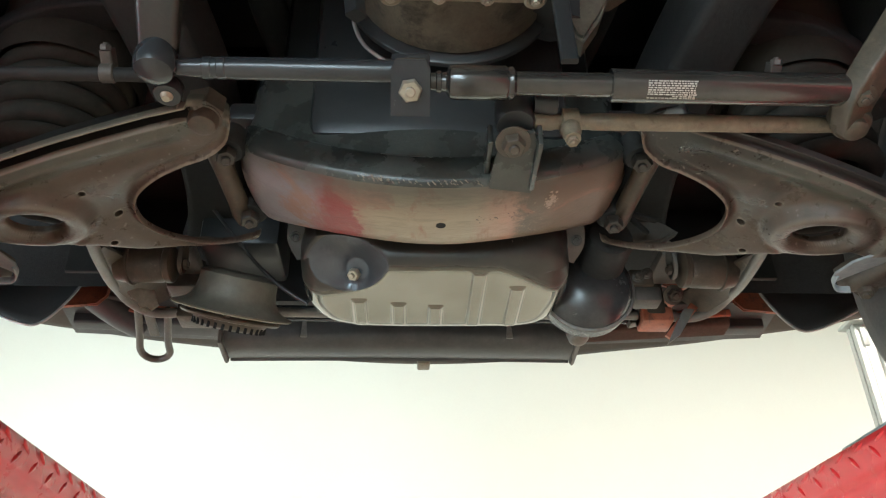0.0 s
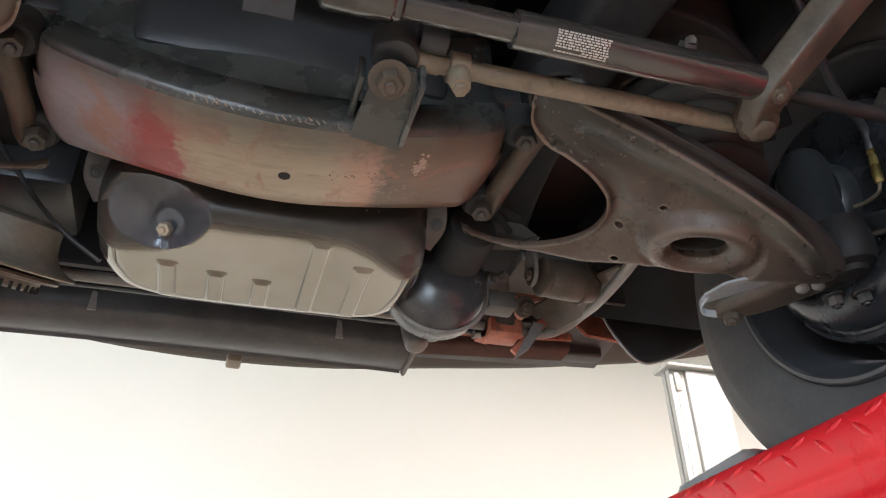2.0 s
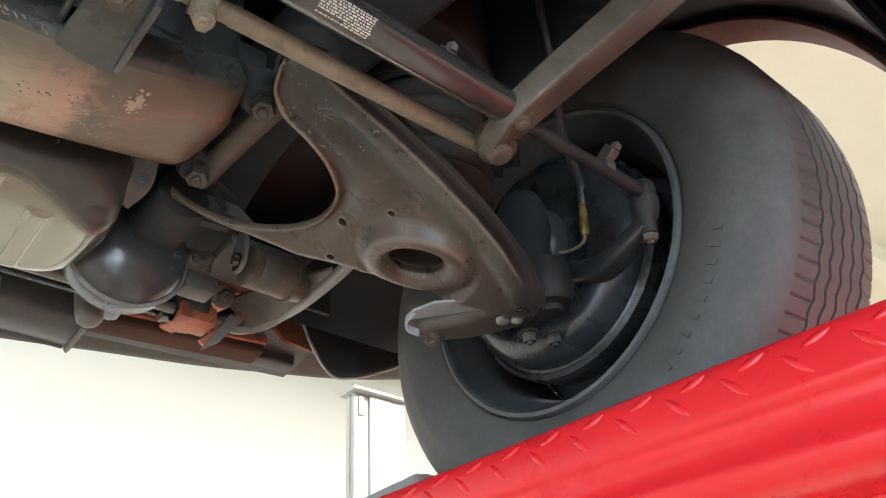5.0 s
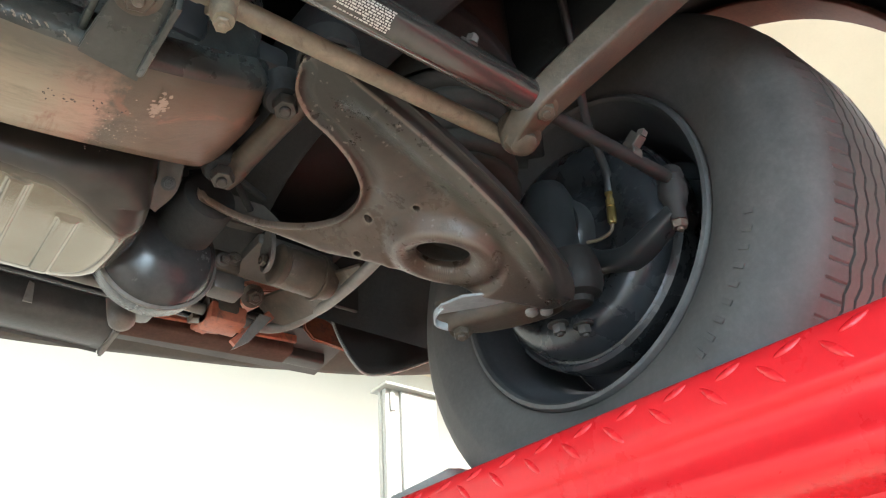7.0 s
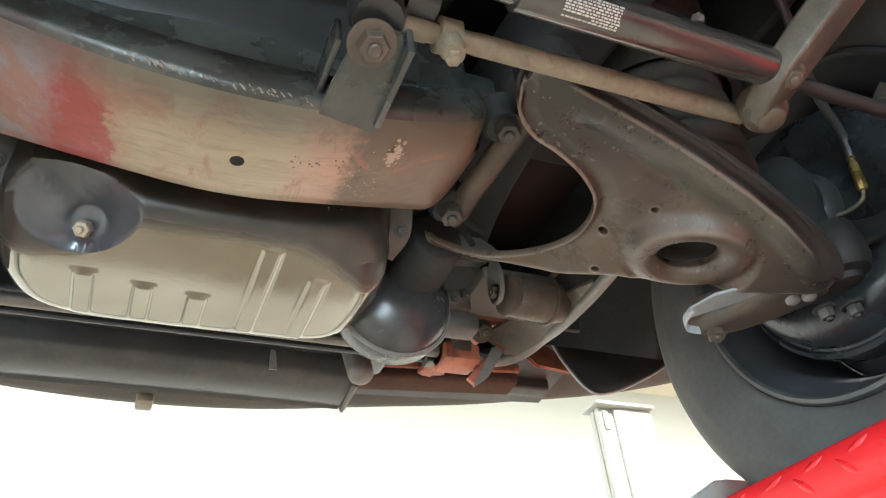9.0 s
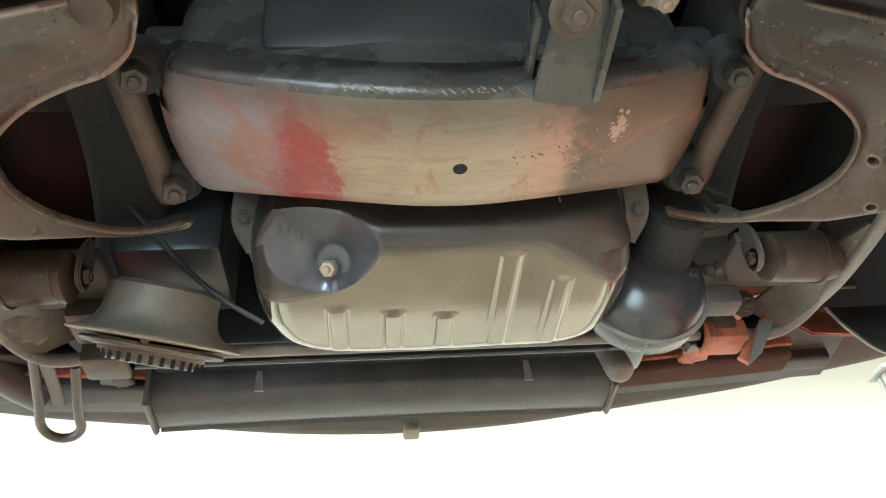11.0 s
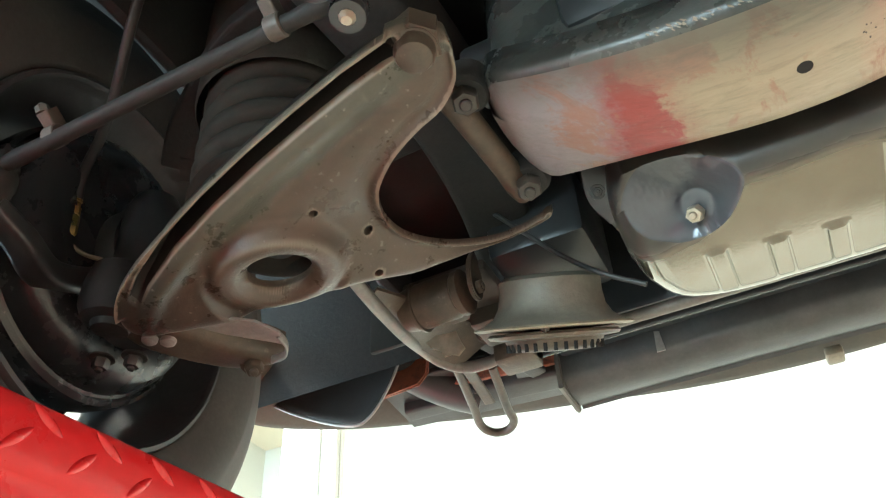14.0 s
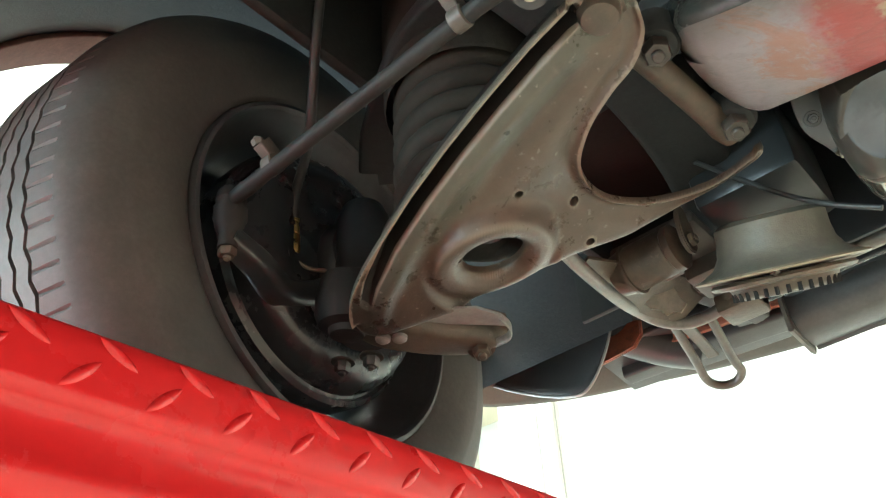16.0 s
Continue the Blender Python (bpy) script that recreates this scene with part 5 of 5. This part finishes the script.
part("grease_nipple", lathe(B(), (-0.273, 0.670, 2.057), (-0.05, -0.1, -1), [(0.0062, 0), (0.0066, 0.002), (0.004, 0.006)], 10), BOLT, link)
# clamp block with its bolt
bm = plate([(-0.019, -0.026), (0.019, -0.026), (0.019, 0.020), (0.014, 0.030), (-0.014, 0.030), (-0.019, 0.020)], 0.006, lambda a, b, h: Vector((-0.031 + a, 0.640 - b * 0.75 - h * 0.5, 2.044 + b * 0.62 - h * 0.8)), 0.0012)
box(bm, (-0.050, 0.632, 2.048), (-0.012, 0.662, 2.085), 0.003)
cl = part("clamp_block", bm, SATIN, link, "black bolted clamp block")
part("clamp_bolt", bolt(B(), (-0.031, 0.638, 2.041), (0, -0.55, -0.83), 0.0115, 0.010), BOLT, cl, "tan hexagonal bolt")

bm = B()
DZ, DY = 2.064, 0.651
lathe(bm, (-0.012, DY, DZ), (1, 0, 0), [(0.006, 0), (0.009, 0.001), (0.009, 0.006), (0.011, 0.007), (0.011, 0.011), (0.009, 0.012), (0.010, 0.016), (0.0165, 0.020), (0.0175, 0.023), (0.0175, 0.075), (0.0155, 0.078), (0.0165, 0.080), (0.0165, 0.083), (0.0122, 0.086), (0.0122, 0.182)], 30)
lathe(bm, (0.168, DY, DZ), (1, 0, 0), [(0.012, 0), (0.0166, 0.001), (0.0168, 0.003), (0.0168, 0.242), (0.0165, 0.246), (0.012, 0.247), (0.012, 0.262)], 36)
dmp = part("steering_damper", bm, DAMPER, car, "dark glossy tubular steering damper")


def on_tube(x, a, r=0.0170, c=(DY, DZ)):
    """A spot on the damper's skin; a in degrees from straight down towards the rear."""
    return Vector((x, c[0] - r * math.sin(radians(a)), c[1] - r * math.cos(radians(a))))


rng = random.Random(11)
bm = B()
for row in range(9):
    a0 = 2 + 7.6 * row
    x = 0.203 if row != 1 else 0.228
    while x < 0.250:
        x1 = min(x + rng.uniform(0.0010, 0.0042), 0.2545)
        vs = [bm.verts.new(on_tube(px, pa, 0.01705)) for px, pa in ((x, a0), (x1, a0), (x1, a0 + 4.8), (x, a0 + 4.8))]
        bm.faces.new(vs)
        x = x1 + rng.uniform(0.0005, 0.0013)
part("printed_label", bm, LABEL, dmp, "pale grey unreadable print")["kind"] = "stuff"

# relay rod, hung from a bracket on the crossmember
bm = B()
lathe(bm, (0.100, 0.708, 2.065), (1, -0.008, 0.0), [(0.0095, 0.0), (0.010, 0.02), (0.0087, 0.022), (0.0087, 0.06), (0.0093, 0.062), (0.0093, 0.29), (0.0085, 0.315), (0.0080, 0.325)], 20)
rod = part("relay_rod", bm, TAN, car, "tan dust-covered relay rod")
bm = B()
lathe(bm, (0.128, 0.708, 2.065), (1, 0, 0), [(0.012, 0), (0.0145, 0.001), (0.0145, 0.018), (0.012, 0.019)], 22)
lathe(bm, (0.1375, 0.706, 2.058), (0.0, -0.25, -1), [(0.0105, 0), (0.0105, 0.014), (0.0085, 0.018), (0.0085, 0.024)], 16)
part("rod_clamp", bm, TAN, rod, "tan clamp with a bolt")
part("clamp_nut", bolt(B(), (0.1375, 0.703, 2.036), (0, -0.25, -1), 0.007, 0.005, False), TAN, rod)
bm = plate([(-0.024, 0.075), (0.026, 0.082), (0.0265, 0.012), (0.018, -0.010), (-0.006, -0.012), (-0.016, 0.004)], 0.005, lambda a, b, h: Vector((0.080 + a, 0.712 + b, 2.047 - b * 0.12 - h)), 0.001)
box(bm, (0.102, 0.704, 2.030), (0.108, 0.786, 2.062), 0.002)
box(bm, (0.052, 0.722, 2.046), (0.058, 0.786, 2.072), 0.002)
rb = part("rod_bracket", bm, CROSS_REAR, car, "dark bent-plate rod bracket")
part("bush", lathe(B(), (0.079, 0.706, 2.083), (0, -0.15, -1), [(0.021, 0), (0.0215, 0.004), (0.0215, 0.026), (0.019, 0.030)], 24), OILY, rb)
part("bracket_bolt", bolt(B(), (0.077, 0.712, 2.038), (0, -0.35, -1), 0.0125, 0.012), DUSTY, rb, "dusty hexagonal bolt")
part("pin", lathe(B(), (0.116, 0.69, 2.075), (1, 0, 0), [(0.012, -0.018), (0.013, 0), (0.013, 0.006), (0.009, 0.007)], 16), OILY, rb)

# idler bracket: a bent channel running up to the frame
bm = B()
path = [(0.428, 0.690, 2.052), (0.422, 0.650, 2.060), (0.455, 0.610, 2.105), (0.510, 0.565, 2.175), (0.570, 0.50, 2.255), (0.615, 0.42, 2.33)]
sweep(bm, smooth_path(path, 5), rounded(0.021, 0.013, 0.004), up=(-0.45, 0.35, 0.82), scales=[0.82 + 0.026 * k for k in range(26)])
idl = part("idler_arm", bm, IDLER, car, "dusty brown idler arm bracket")
bm = lathe(B(), (0.428, 0.684, 2.048), (-0.03, -0.2, -1), [(0.0195, -0.02), (0.020, 0.0), (0.018, 0.004), (0.0125, 0.005), (0.0125, 0.012), (0.010, 0.014), (0.004, 0.0145)], 24)
part("pivot_cap", bm, IDLER, idl, "round pivot cap")
part("bracket_bolt", bolt(B(), (0.421, 0.645, 2.050), (-0.1, -0.3, -1), 0.009, 0.008), IDLER, idl)
# pitman arm and steering box on the other side
bm = B()
sweep(bm, smooth_path([(-0.276, 0.634, 2.080), (-0.272, 0.600, 2.110), (-0.268, 0.560, 2.150), (-0.268, 0.52, 2.20)], 5), rounded(0.018, 0.012, 0.006), scales=[1 + 0.03 * k for k in range(16)])
pit = part("pitman_arm", bm, GRIMED, car, "dark pitman arm")
bm = B()
lathe(bm, (-0.268, 0.52, 2.19), (0, 0.1, 1), [(0.03, 0), (0.034, 0.01), (0.034, 0.05), (0.05, 0.06), (0.05, 0.14)], 26)
box(bm, (-0.36, 0.46, 2.25), (-0.23, 0.60, 2.36), 0.02)
part("steering_box", bm, OILY, pit, "oily black steering box")

# tie rods with clamps, joints and boots
for s in (1, -1):
    bm = B()
    off = 0.0 if s > 0 else 0.010  # the steering stands a little off centre
    a, b = Vector((s * 0.285 + off, 0.668, 2.082)), Vector((s * 0.628 + off, 0.666, 2.076))
    d = (b - a).length
    lathe(bm, a, b - a, [(0.007, 0), (0.0080, 0.02), (0.0070, 0.045), (0.0072, 0.048), (0.0072, 0.290), (0.0070, 0.293), (0.0080, d - 0.015), (0.007, d)], 20)
    tie = part("tie_rod", bm, JOINT, car, "thin black tie rod")
    for x in (0.338, 0.566):
        bm = B()
        lathe(bm, (s * x + off, 0.667, 2.082), (s, 0, 0), [(0.0088, 0), (0.0100, 0.001), (0.0100, 0.013), (0.0088, 0.014)], 20)
        bolt(bm, (s * (x + 0.007) + off, 0.650, 2.096), (0, -0.6, 0.8), 0.006, 0.006, False)
        bar(bm, (s * (x + 0.007) + off, 0.668, 2.09), (s * (x + 0.007) + off, 0.652, 2.100), 0.006, 0.008, 0.002)
        part("clamp", bm, DUSTY_DARK, tie, "clamp with its bolt")
    bm = lathe(B(), (s * 0.641 + off, 0.670, 2.096), (s * 0.06, 0.10, -1), [(0.010, 0), (0.0135, 0.004), (0.0150, 0.014), (0.0128, 0.017), (0.0128, 0.020), (0.0158, 0.022), (0.0162, 0.034), (0.0145, 0.037), (0.0145, 0.040), (0.0125, 0.046), (0.0095, 0.050), (0.0095, 0.066)], 24)
    te = part("tie_rod_end", bm, JOINT, tie, "rubber-booted tie rod end")
    part("castle_nut", bolt(B(), (s * 0.646 + off, 0.677, 2.033), (s * 0.06, 0.10, -1), 0.0090, 0.010, False), DUSTY, te)

    # knuckle and steering arm
    bm = B()
    sweep(bm, smooth_path([(s * 0.646 + off, 0.676, 2.044), (s * 0.652 + off, 0.715, 2.036), (s * 0.668, 0.765, 2.040), (s * 0.682, 0.82, 2.07), (s * 0.69, 0.85, 2.11)], 5), rounded(0.014, 0.011, 0.007), scales=[0.9 + 0.03 * k for k in range(21)])
    lathe(bm, (s * 0.625, 0.845, 2.005), (s * 0.12, 0.05, 1), [(0.030, 0), (0.033, 0.008), (0.026, 0.03), (0.024, 0.06), (0.034, 0.085), (0.036, 0.15), (0.026, 0.18)], 26)
    lathe(bm, (s * 0.66, 0.868, 2.12), (s, 0, 0), [(0.055, -0.01), (0.06, 0.0), (0.06, 0.04), (0.05, 0.06)], 28)
    knuckle = part("steering_knuckle", bm, OILY, car, "dark cast steering knuckle")
    bm = lathe(B(), (s * 0.618, 0.812, 2.030), (s * 0.10, 0.05, -1), [(0.030, -0.02), (0.034, 0.0), (0.034, 0.020), (0.029, 0.032), (0.019, 0.036), (0.017, 0.042), (0.008, 0.044)], 28)
    part("joint_housing", bm, GROOVE, knuckle, "greasy black ball joint housing")
    for p in ((s * 0.634, 0.859, 1.986), (s * 0.668, 0.850, 1.990)):
        part("joint_bolt", bolt(B(), p, (s * 0.1, 0.0, -1), 0.0085, 0.010), GRIMED, knuckle)

    # wheel
    wx = s * 0.695
    WHEEL_Z = 2.121 if s > 0 else 2.130
    out = (s, 0, 0)
    N, W = 864, 72
    prof = [(0.004, 0.2135, 0), (-0.0035, 0.2165, 0), (-0.0055, 0.2195, 0), (-0.007, 0.2225, 0), (-0.012, 0.239, 0), (-0.016, 0.262, 0), (-0.015, 0.285, 0), (-0.0128, 0.292, 0), (-0.0120, 0.2935, 0), (-0.008, 0.310, 0), (0.002, 0.326, 0), (0.013, 0.335, 0), (0.022, 0.3395, 0), (0.030, 0.3415, 0)]
    for g in (0.054, 0.076, 0.098, 0.120, 0.142):
        prof += [(g - 0.0026, 0.345, 1), (g - 0.0018, 0.338, 1), (g + 0.0018, 0.338, 1), (g + 0.0026, 0.345, 1)]
    prof += [(0.170, 0.3415, 0), (0.180, 0.338, 0), (0.192, 0.328, 0), (0.206, 0.30, 0), (0.210, 0.262, 0), (0.200, 0.204, 0)]
    bm = B()
    rings = []
    for h, r, zig in prof:
        ring = []
        for i in range(N):
            a = 2 * math.pi * i / N
            dx = 0.0024 * (1 - 2 * abs(((i * W / N * 1.0) % 1.0) * 2 - 1)) * zig
            rr = r - (0.004 if (i % 8 == 0 and (0.027 < h < 0.049 or 0.15 < h < 0.19)) else 0.0)
            ring.append(bm.verts.new((wx + s * (h + dx), WHEEL_Y + rr * math.sin(a), max(WHEEL_Z + rr * math.cos(a), DECK + 0.002 + lean(s, WHEEL_Y) + 0.04 * abs(h - 0.097) ** 1.5))))
        rings.append(ring)
    for a, b in zip(rings, rings[1:]):
        ring_faces(bm, a, b)
    # the barrel's grey is darkened for the shade inside the wheel
    whl = part("wheel", lathe(B(), (wx, WHEEL_Y, WHEEL_Z), out, [(0.2145, 0.006), (0.2150, -0.003), (0.2125, -0.0085), (0.2085, -0.0095), (0.2055, -0.006), (0.2040, 0.004), (0.2005, 0.010), (0.196, 0.020), (0.187, 0.034), (0.178, 0.055), (0.176, 0.150), (0.186, 0.185), (0.200, 0.200)], 72, False), RIM, car, "dull grey steel wheel")
    flange = part("rim_flange", lathe(B(), (wx, WHEEL_Y, WHEEL_Z), out, [(0.2150, -0.0005), (0.2152, -0.0040), (0.2128, -0.0095), (0.2082, -0.0105), (0.2050, -0.0065), (0.2046, -0.004)], 96, False), RIMEDGE if s > 0 else RIM, whl, "worn grey rim edge")
    tyre = part("tyre", bm, RUBBER, whl, "worn black tyre with zigzag grooved tread", angle=30)
    hub = 0.163 if s < 0 else 0.174
    bm = lathe(B(), (wx, WHEEL_Y, WHEEL_Z), out, [(hub, 0.146), (hub + 0.002, 0.150), (hub, 0.154), (0.12, 0.150), (0.07, 0.140), (0.05, 0.150), (0.02, 0.150)], 60, False)
    disc = part("wheel_disc", bm, RIM, whl, "slotted wheel disc")
    tabs = []
    for k in range(8):
        a = radians(45 * k + 10)
        d = Vector((0, math.sin(a), math.cos(a)))
        c = Vector((wx + s * 0.150, WHEEL_Y, WHEEL_Z))
        tabs.append(part("disc_tab", bar(B(), c + d * 0.150, c + d * 0.180, 0.042, 0.003, 0.002, up=(1, 0, 0)), RIM, whl))
    # moulded size marks on the inner wall, unreadable
    for k in range(9 if s > 0 else 0):
        a = radians(112 + 4.2 * k)
        p = Vector((wx - s * 0.0165, WHEEL_Y - 0.270 * math.sin(a) * 1, WHEEL_Z + 0.270 * math.cos(a)))
        t = Vector((0, math.cos(a), math.sin(a)))
        rad_ = Vector((0, -math.sin(a), math.cos(a)))
        part("sidewall_mark", bar(B(), p - rad_ * 0.006, p + rad_ * 0.006, 0.0009, 0.0030, 0.0004, up=t), RUBBER, whl)
    # drum backing plate with a rolled edge
    bm = lathe(B(), (s * 0.716, WHEEL_Y, WHEEL_Z), (-s, 0, 0), [(0.158, -0.035), (0.160, -0.012), (0.159, 0.000), (0.154, 0.004), (0.150, 0.000), (0.147, 0.002), (0.145, 0.020), (0.138, 0.034), (0.125, 0.041), (0.105, 0.044), (0.090, 0.036), (0.07, 0.036), (0.05, 0.045), (0.02, 0.048)], 64)
    bp = part("backing_plate", bm, SHIELD, car, "grey-black brake backing plate")
    if s < 0:
        # this wheel stands turned outwards a little
        turned = Matrix.Translation((wx - 0.004, WHEEL_Y - 0.010, 0)) @ Matrix.Rotation(radians(7.5), 4, "Z") @ Matrix.Translation((-wx, -WHEEL_Y, 0))
        for ob in [whl, flange, tyre, disc, bp] + tabs:
            ob.data.transform(turned)
    for a in (200, 232, 130, 160):
        p = (s * 0.690, WHEEL_Y + 0.105 * math.sin(radians(a)), WHEEL_Z + 0.105 * math.cos(radians(a)))
        part("plate_bolt", bolt(B(), p, (-s, 0, 0), 0.006, 0.006), SHIELD, bp)
    # brake hose, brass union and steel pipe
    part("brake_hose", tube(B(), [(s * 0.50, 0.66, 2.45), (s * 0.515, 0.67, 2.34), (s * 0.545, 0.69, 2.262), (s * 0.61, 0.74, 2.20), (s * 0.668, 0.770, 2.175), (s * 0.677, 0.779, 2.150)], 0.0055), HOSE, car, "black brake hose")
    bm = B()
    lathe(bm, (s * 0.677, 0.779, 2.152), (s * 0.02, 0.10, -1), [(0.0052, 0), (0.0056, 0.006), (0.0044, 0.007), (0.0044, 0.012), (0.0056, 0.013), (0.0056, 0.022), (0.0046, 0.023), (0.0062, 0.025), (0.0062, 0.045), (0.0045, 0.048)], 8)
    un = part("brass_union", bm, BRASS, car, "small brass hose union")
    part("brake_pipe", tube(B(), [(s * 0.678, 0.784, 2.106), (s * 0.677, 0.790, 2.095), (s * 0.670, 0.806, 2.090), (s * 0.655, 0.83, 2.092)], 0.0024, 6, 8), TAN, un, "thin pale steel pipe")

    # coil spring in its tower
    bm = B()
    pts = [Vector((s * 0.470 + 0.068 * math.cos(a), 0.845 + 0.068 * math.sin(a), 2.070 + 0.0315 * a / (2 * math.pi))) for a in np.arange(0, 2 * math.pi * 6.5, math.pi / 14)]
    sweep(bm, pts, circle(0.0148, 10))
    part("coil_spring", bm, SPRING, car, "dusty dark coil spring")
    bm = B()
    lathe(bm, (s * 0.470, 0.845, 2.215), (0, 0, 1), [(0.090, 0), (0.092, 0.004), (0.095, 0.12), (0.095, 0.25)], 36, False)
    part("spring_tower", bm, SPRING, car, "black pressed spring tower")
    part("shock_absorber", lathe(B(), (s * 0.474, 0.862, 2.06), (-s * 0.02, -0.04, 1), [(0.018, 0), (0.022, 0.01), (0.022, 0.30)], 20), OILY, car)
    # upper arm
    bm = B()
    sweep(bm, smooth_path([(s * 0.34, 0.76, 2.275), (s * 0.46, 0.76, 2.265), (s * 0.58, 0.82, 2.255), (s * 0.63, 0.86, 2.25)], 5), rounded(0.022, 0.012, 0.005))
    sweep(bm, smooth_path([(s * 0.34, 0.97, 2.275), (s * 0.46, 0.96, 2.265), (s * 0.58, 0.90, 2.255), (s * 0.63, 0.86, 2.25)], 5), rounded(0.022, 0.012, 0.005))
    part("upper_arm", bm, UNDER, car, "black upper control arm")
    # frame rail
    bm = B()
    path = smooth_path([(s * 0.40, 1.30, 2.235), (s * 0.335, 1.12, 2.235), (s * 0.31, 0.95, 2.235), (s * 0.315, 0.78, 2.235), (s * 0.36, 0.60, 2.26), (s * 0.44, 0.40, 2.24), (s * 0.50, 0.1, 2.20), (s * 0.52, -1.0, 2.18), (s * 0.50, -2.4, 2.22)], 6)
    sweep(bm, path, rounded(0.040, 0.050, 0.012))
    part("frame_rail", bm, UNDER, car, "black underseal-coated frame rail")

# ---- car body ----
for s in (1, -1):
    arch = [(WHEEL_Y + (0.437 if s > 0 else 0.450) * math.cos(radians(a)), ARCH_Z + (0.437 if s > 0 else 0.450) * math.sin(radians(a))) for a in range(-4, 186, 6)]
    outline = [(-2.3, 2.16), (-2.3, 2.78), (-0.4, 2.78), (0.5, 2.76), (1.3, 2.72), (1.62, 2.62), (1.62, 2.36), (1.38, 2.28)] + arch + [(0.36, 2.12), (0.0, 2.10), (-1.2, 2.10)]
    bm = plate(outline, 0.012, lambda a, b, h, s=s: Vector((s * (0.945 - max(0.0, a - 1.25) ** 2 * 0.9 + h), a, b)))
    fen = part("fender", bm, BROWN, car, "faded brown-red front fender", angle=30)
    lip = smooth_path([(s * 0.938, y, z) for y, z in arch[::2]], 3)
    part("arch_lip", sweep(B(), [p - Vector((s * 0.02, 0, 0)) for p in lip], rounded(0.004, 0.034, 0.003), up=(s, 0, 0)), LIPBROWN, fen, "dusty rolled arch lip")
    bm = B()
    wellp = [(WHEEL_Y + 0.455 * math.cos(radians(a)), ARCH_Z + 0.455 * math.sin(radians(a))) for a in range(8, 181, 8)]
    rings = [[bm.verts.new((s * x, y, z)) for y, z in wellp] for x in (0.56, 0.70, 0.82, 0.925)]
    for a, b in zip(rings, rings[1:]):
        for i in range(len(a) - 1):
            bm.faces.new((a[i], a[i + 1], b[i + 1], b[i]))
    part("wheel_well", bm, UNDER, car, "black wheel well liner")
    bm = B()
    box(bm, (min(s * 0.545, s * 0.56), 0.30, 2.26), (max(s * 0.545, s * 0.56), 1.40, 2.74), 0.004)
    part("inner_fender", bm, UNDER, car, "black inner fender panel")
    bm = B()
    box(bm, (min(s * 0.80, s * 0.94), -2.3, 2.10), (max(s * 0.80, s * 0.94), 0.38, 2.22), 0.02)
    part("sill", bm, VALANCE, car, "dusty brown sill")
bm = B()
box(bm, (-0.93, -2.3, 2.28), (-0.16, 0.42, 2.30), 0.005)
box(bm, (0.19, -2.3, 2.28), (0.93, 0.42, 2.30), 0.005)
box(bm, (-0.17, -2.3, 2.46), (0.20, 0.42, 2.48), 0.005)
box(bm, (-0.18, -2.3, 2.28), (-0.16, 0.42, 2.48), 0.004)
box(bm, (0.19, -2.3, 2.28), (0.21, 0.42, 2.48), 0.004)
box(bm, (-0.93, 0.40, 2.28), (0.93, 0.42, 2.76), 0.004)
part("floor_pan", bm, UNDER, car, "black underseal-coated floor pan")
part("hood", box(B(), (-0.94, 0.40, 2.74), (0.94, 1.66, 2.765), 0.01), UNDER, car, "hood with a black underside")
bm = B()
box(bm, (-0.93, -2.3, 2.77), (0.93, 0.42, 2.80), 0.01)
part("cabin_shell", bm, BODYRED, car)
part("driveshaft", lathe(B(), (0.018, -2.2, 2.33), (0, 1, 0), [(0.035, 0), (0.035, 2.5), (0.05, 2.52), (0.05, 2.6)], 24), OILY, car)

# ---- raised tread marks on the lift lips ----
def lens_mesh(name):
    """One lens-shaped bump, long in y, proud in x."""
    bm = B()
    rows = []
    for k in range(9):
        t = -1 + 2 * k / 8
        w = 0.0036 * (1 - t * t) ** 0.8
        h = 0.0024 * (1 - t * t) ** 0.6
        rows.append([bm.verts.new((x, 0.0145 * t, z)) for x, z in ((0.0, -w), (-h * 0.8, -w * 0.6), (-h, 0), (-h * 0.8, w * 0.6), (0.0, w))])
    for a, b in zip(rows, rows[1:]):
        for i in range(4):
            bm.faces.new((a[i], a[i + 1], b[i + 1], b[i]))
    bmesh.ops.remove_doubles(bm, verts=bm.verts, dist=1e-5)
    return finish(bm, name, REDPAINT, 60)


bump = lens_mesh("tread_bump")
for s in (1, -1):
    y0, y1 = (0.0068, -0.0121) if s > 0 else (0.0208, 0.0390)
    for k in range(36):
        if s > 0:
            marks = ((0.5047, -0.0005, 46, 0, y0), (0.5062, 0.0141, -16, 22, y1))
        else:
            marks = ((0.5047, -0.0055, 46, 0, y0), (0.5047, 0.0118, -27, 0, y1))
        for x, z, turn, tip, dy in marks:
            y = dy + 0.0507 * k if s > 0 else dy + 0.0495 * k
            ob = new("tread_bump", bump)
            ob.parent = RAMPS[s]
            m = Matrix.Translation((s * x + SHIFT, y, DECK + z + lean(s, y))) @ Matrix.Scale(s, 4, (1, 0, 0)) @ Matrix.Rotation(radians(tip), 4, "Y") @ Matrix.Rotation(radians(turn), 4, "X")
            ob.matrix_basis = m
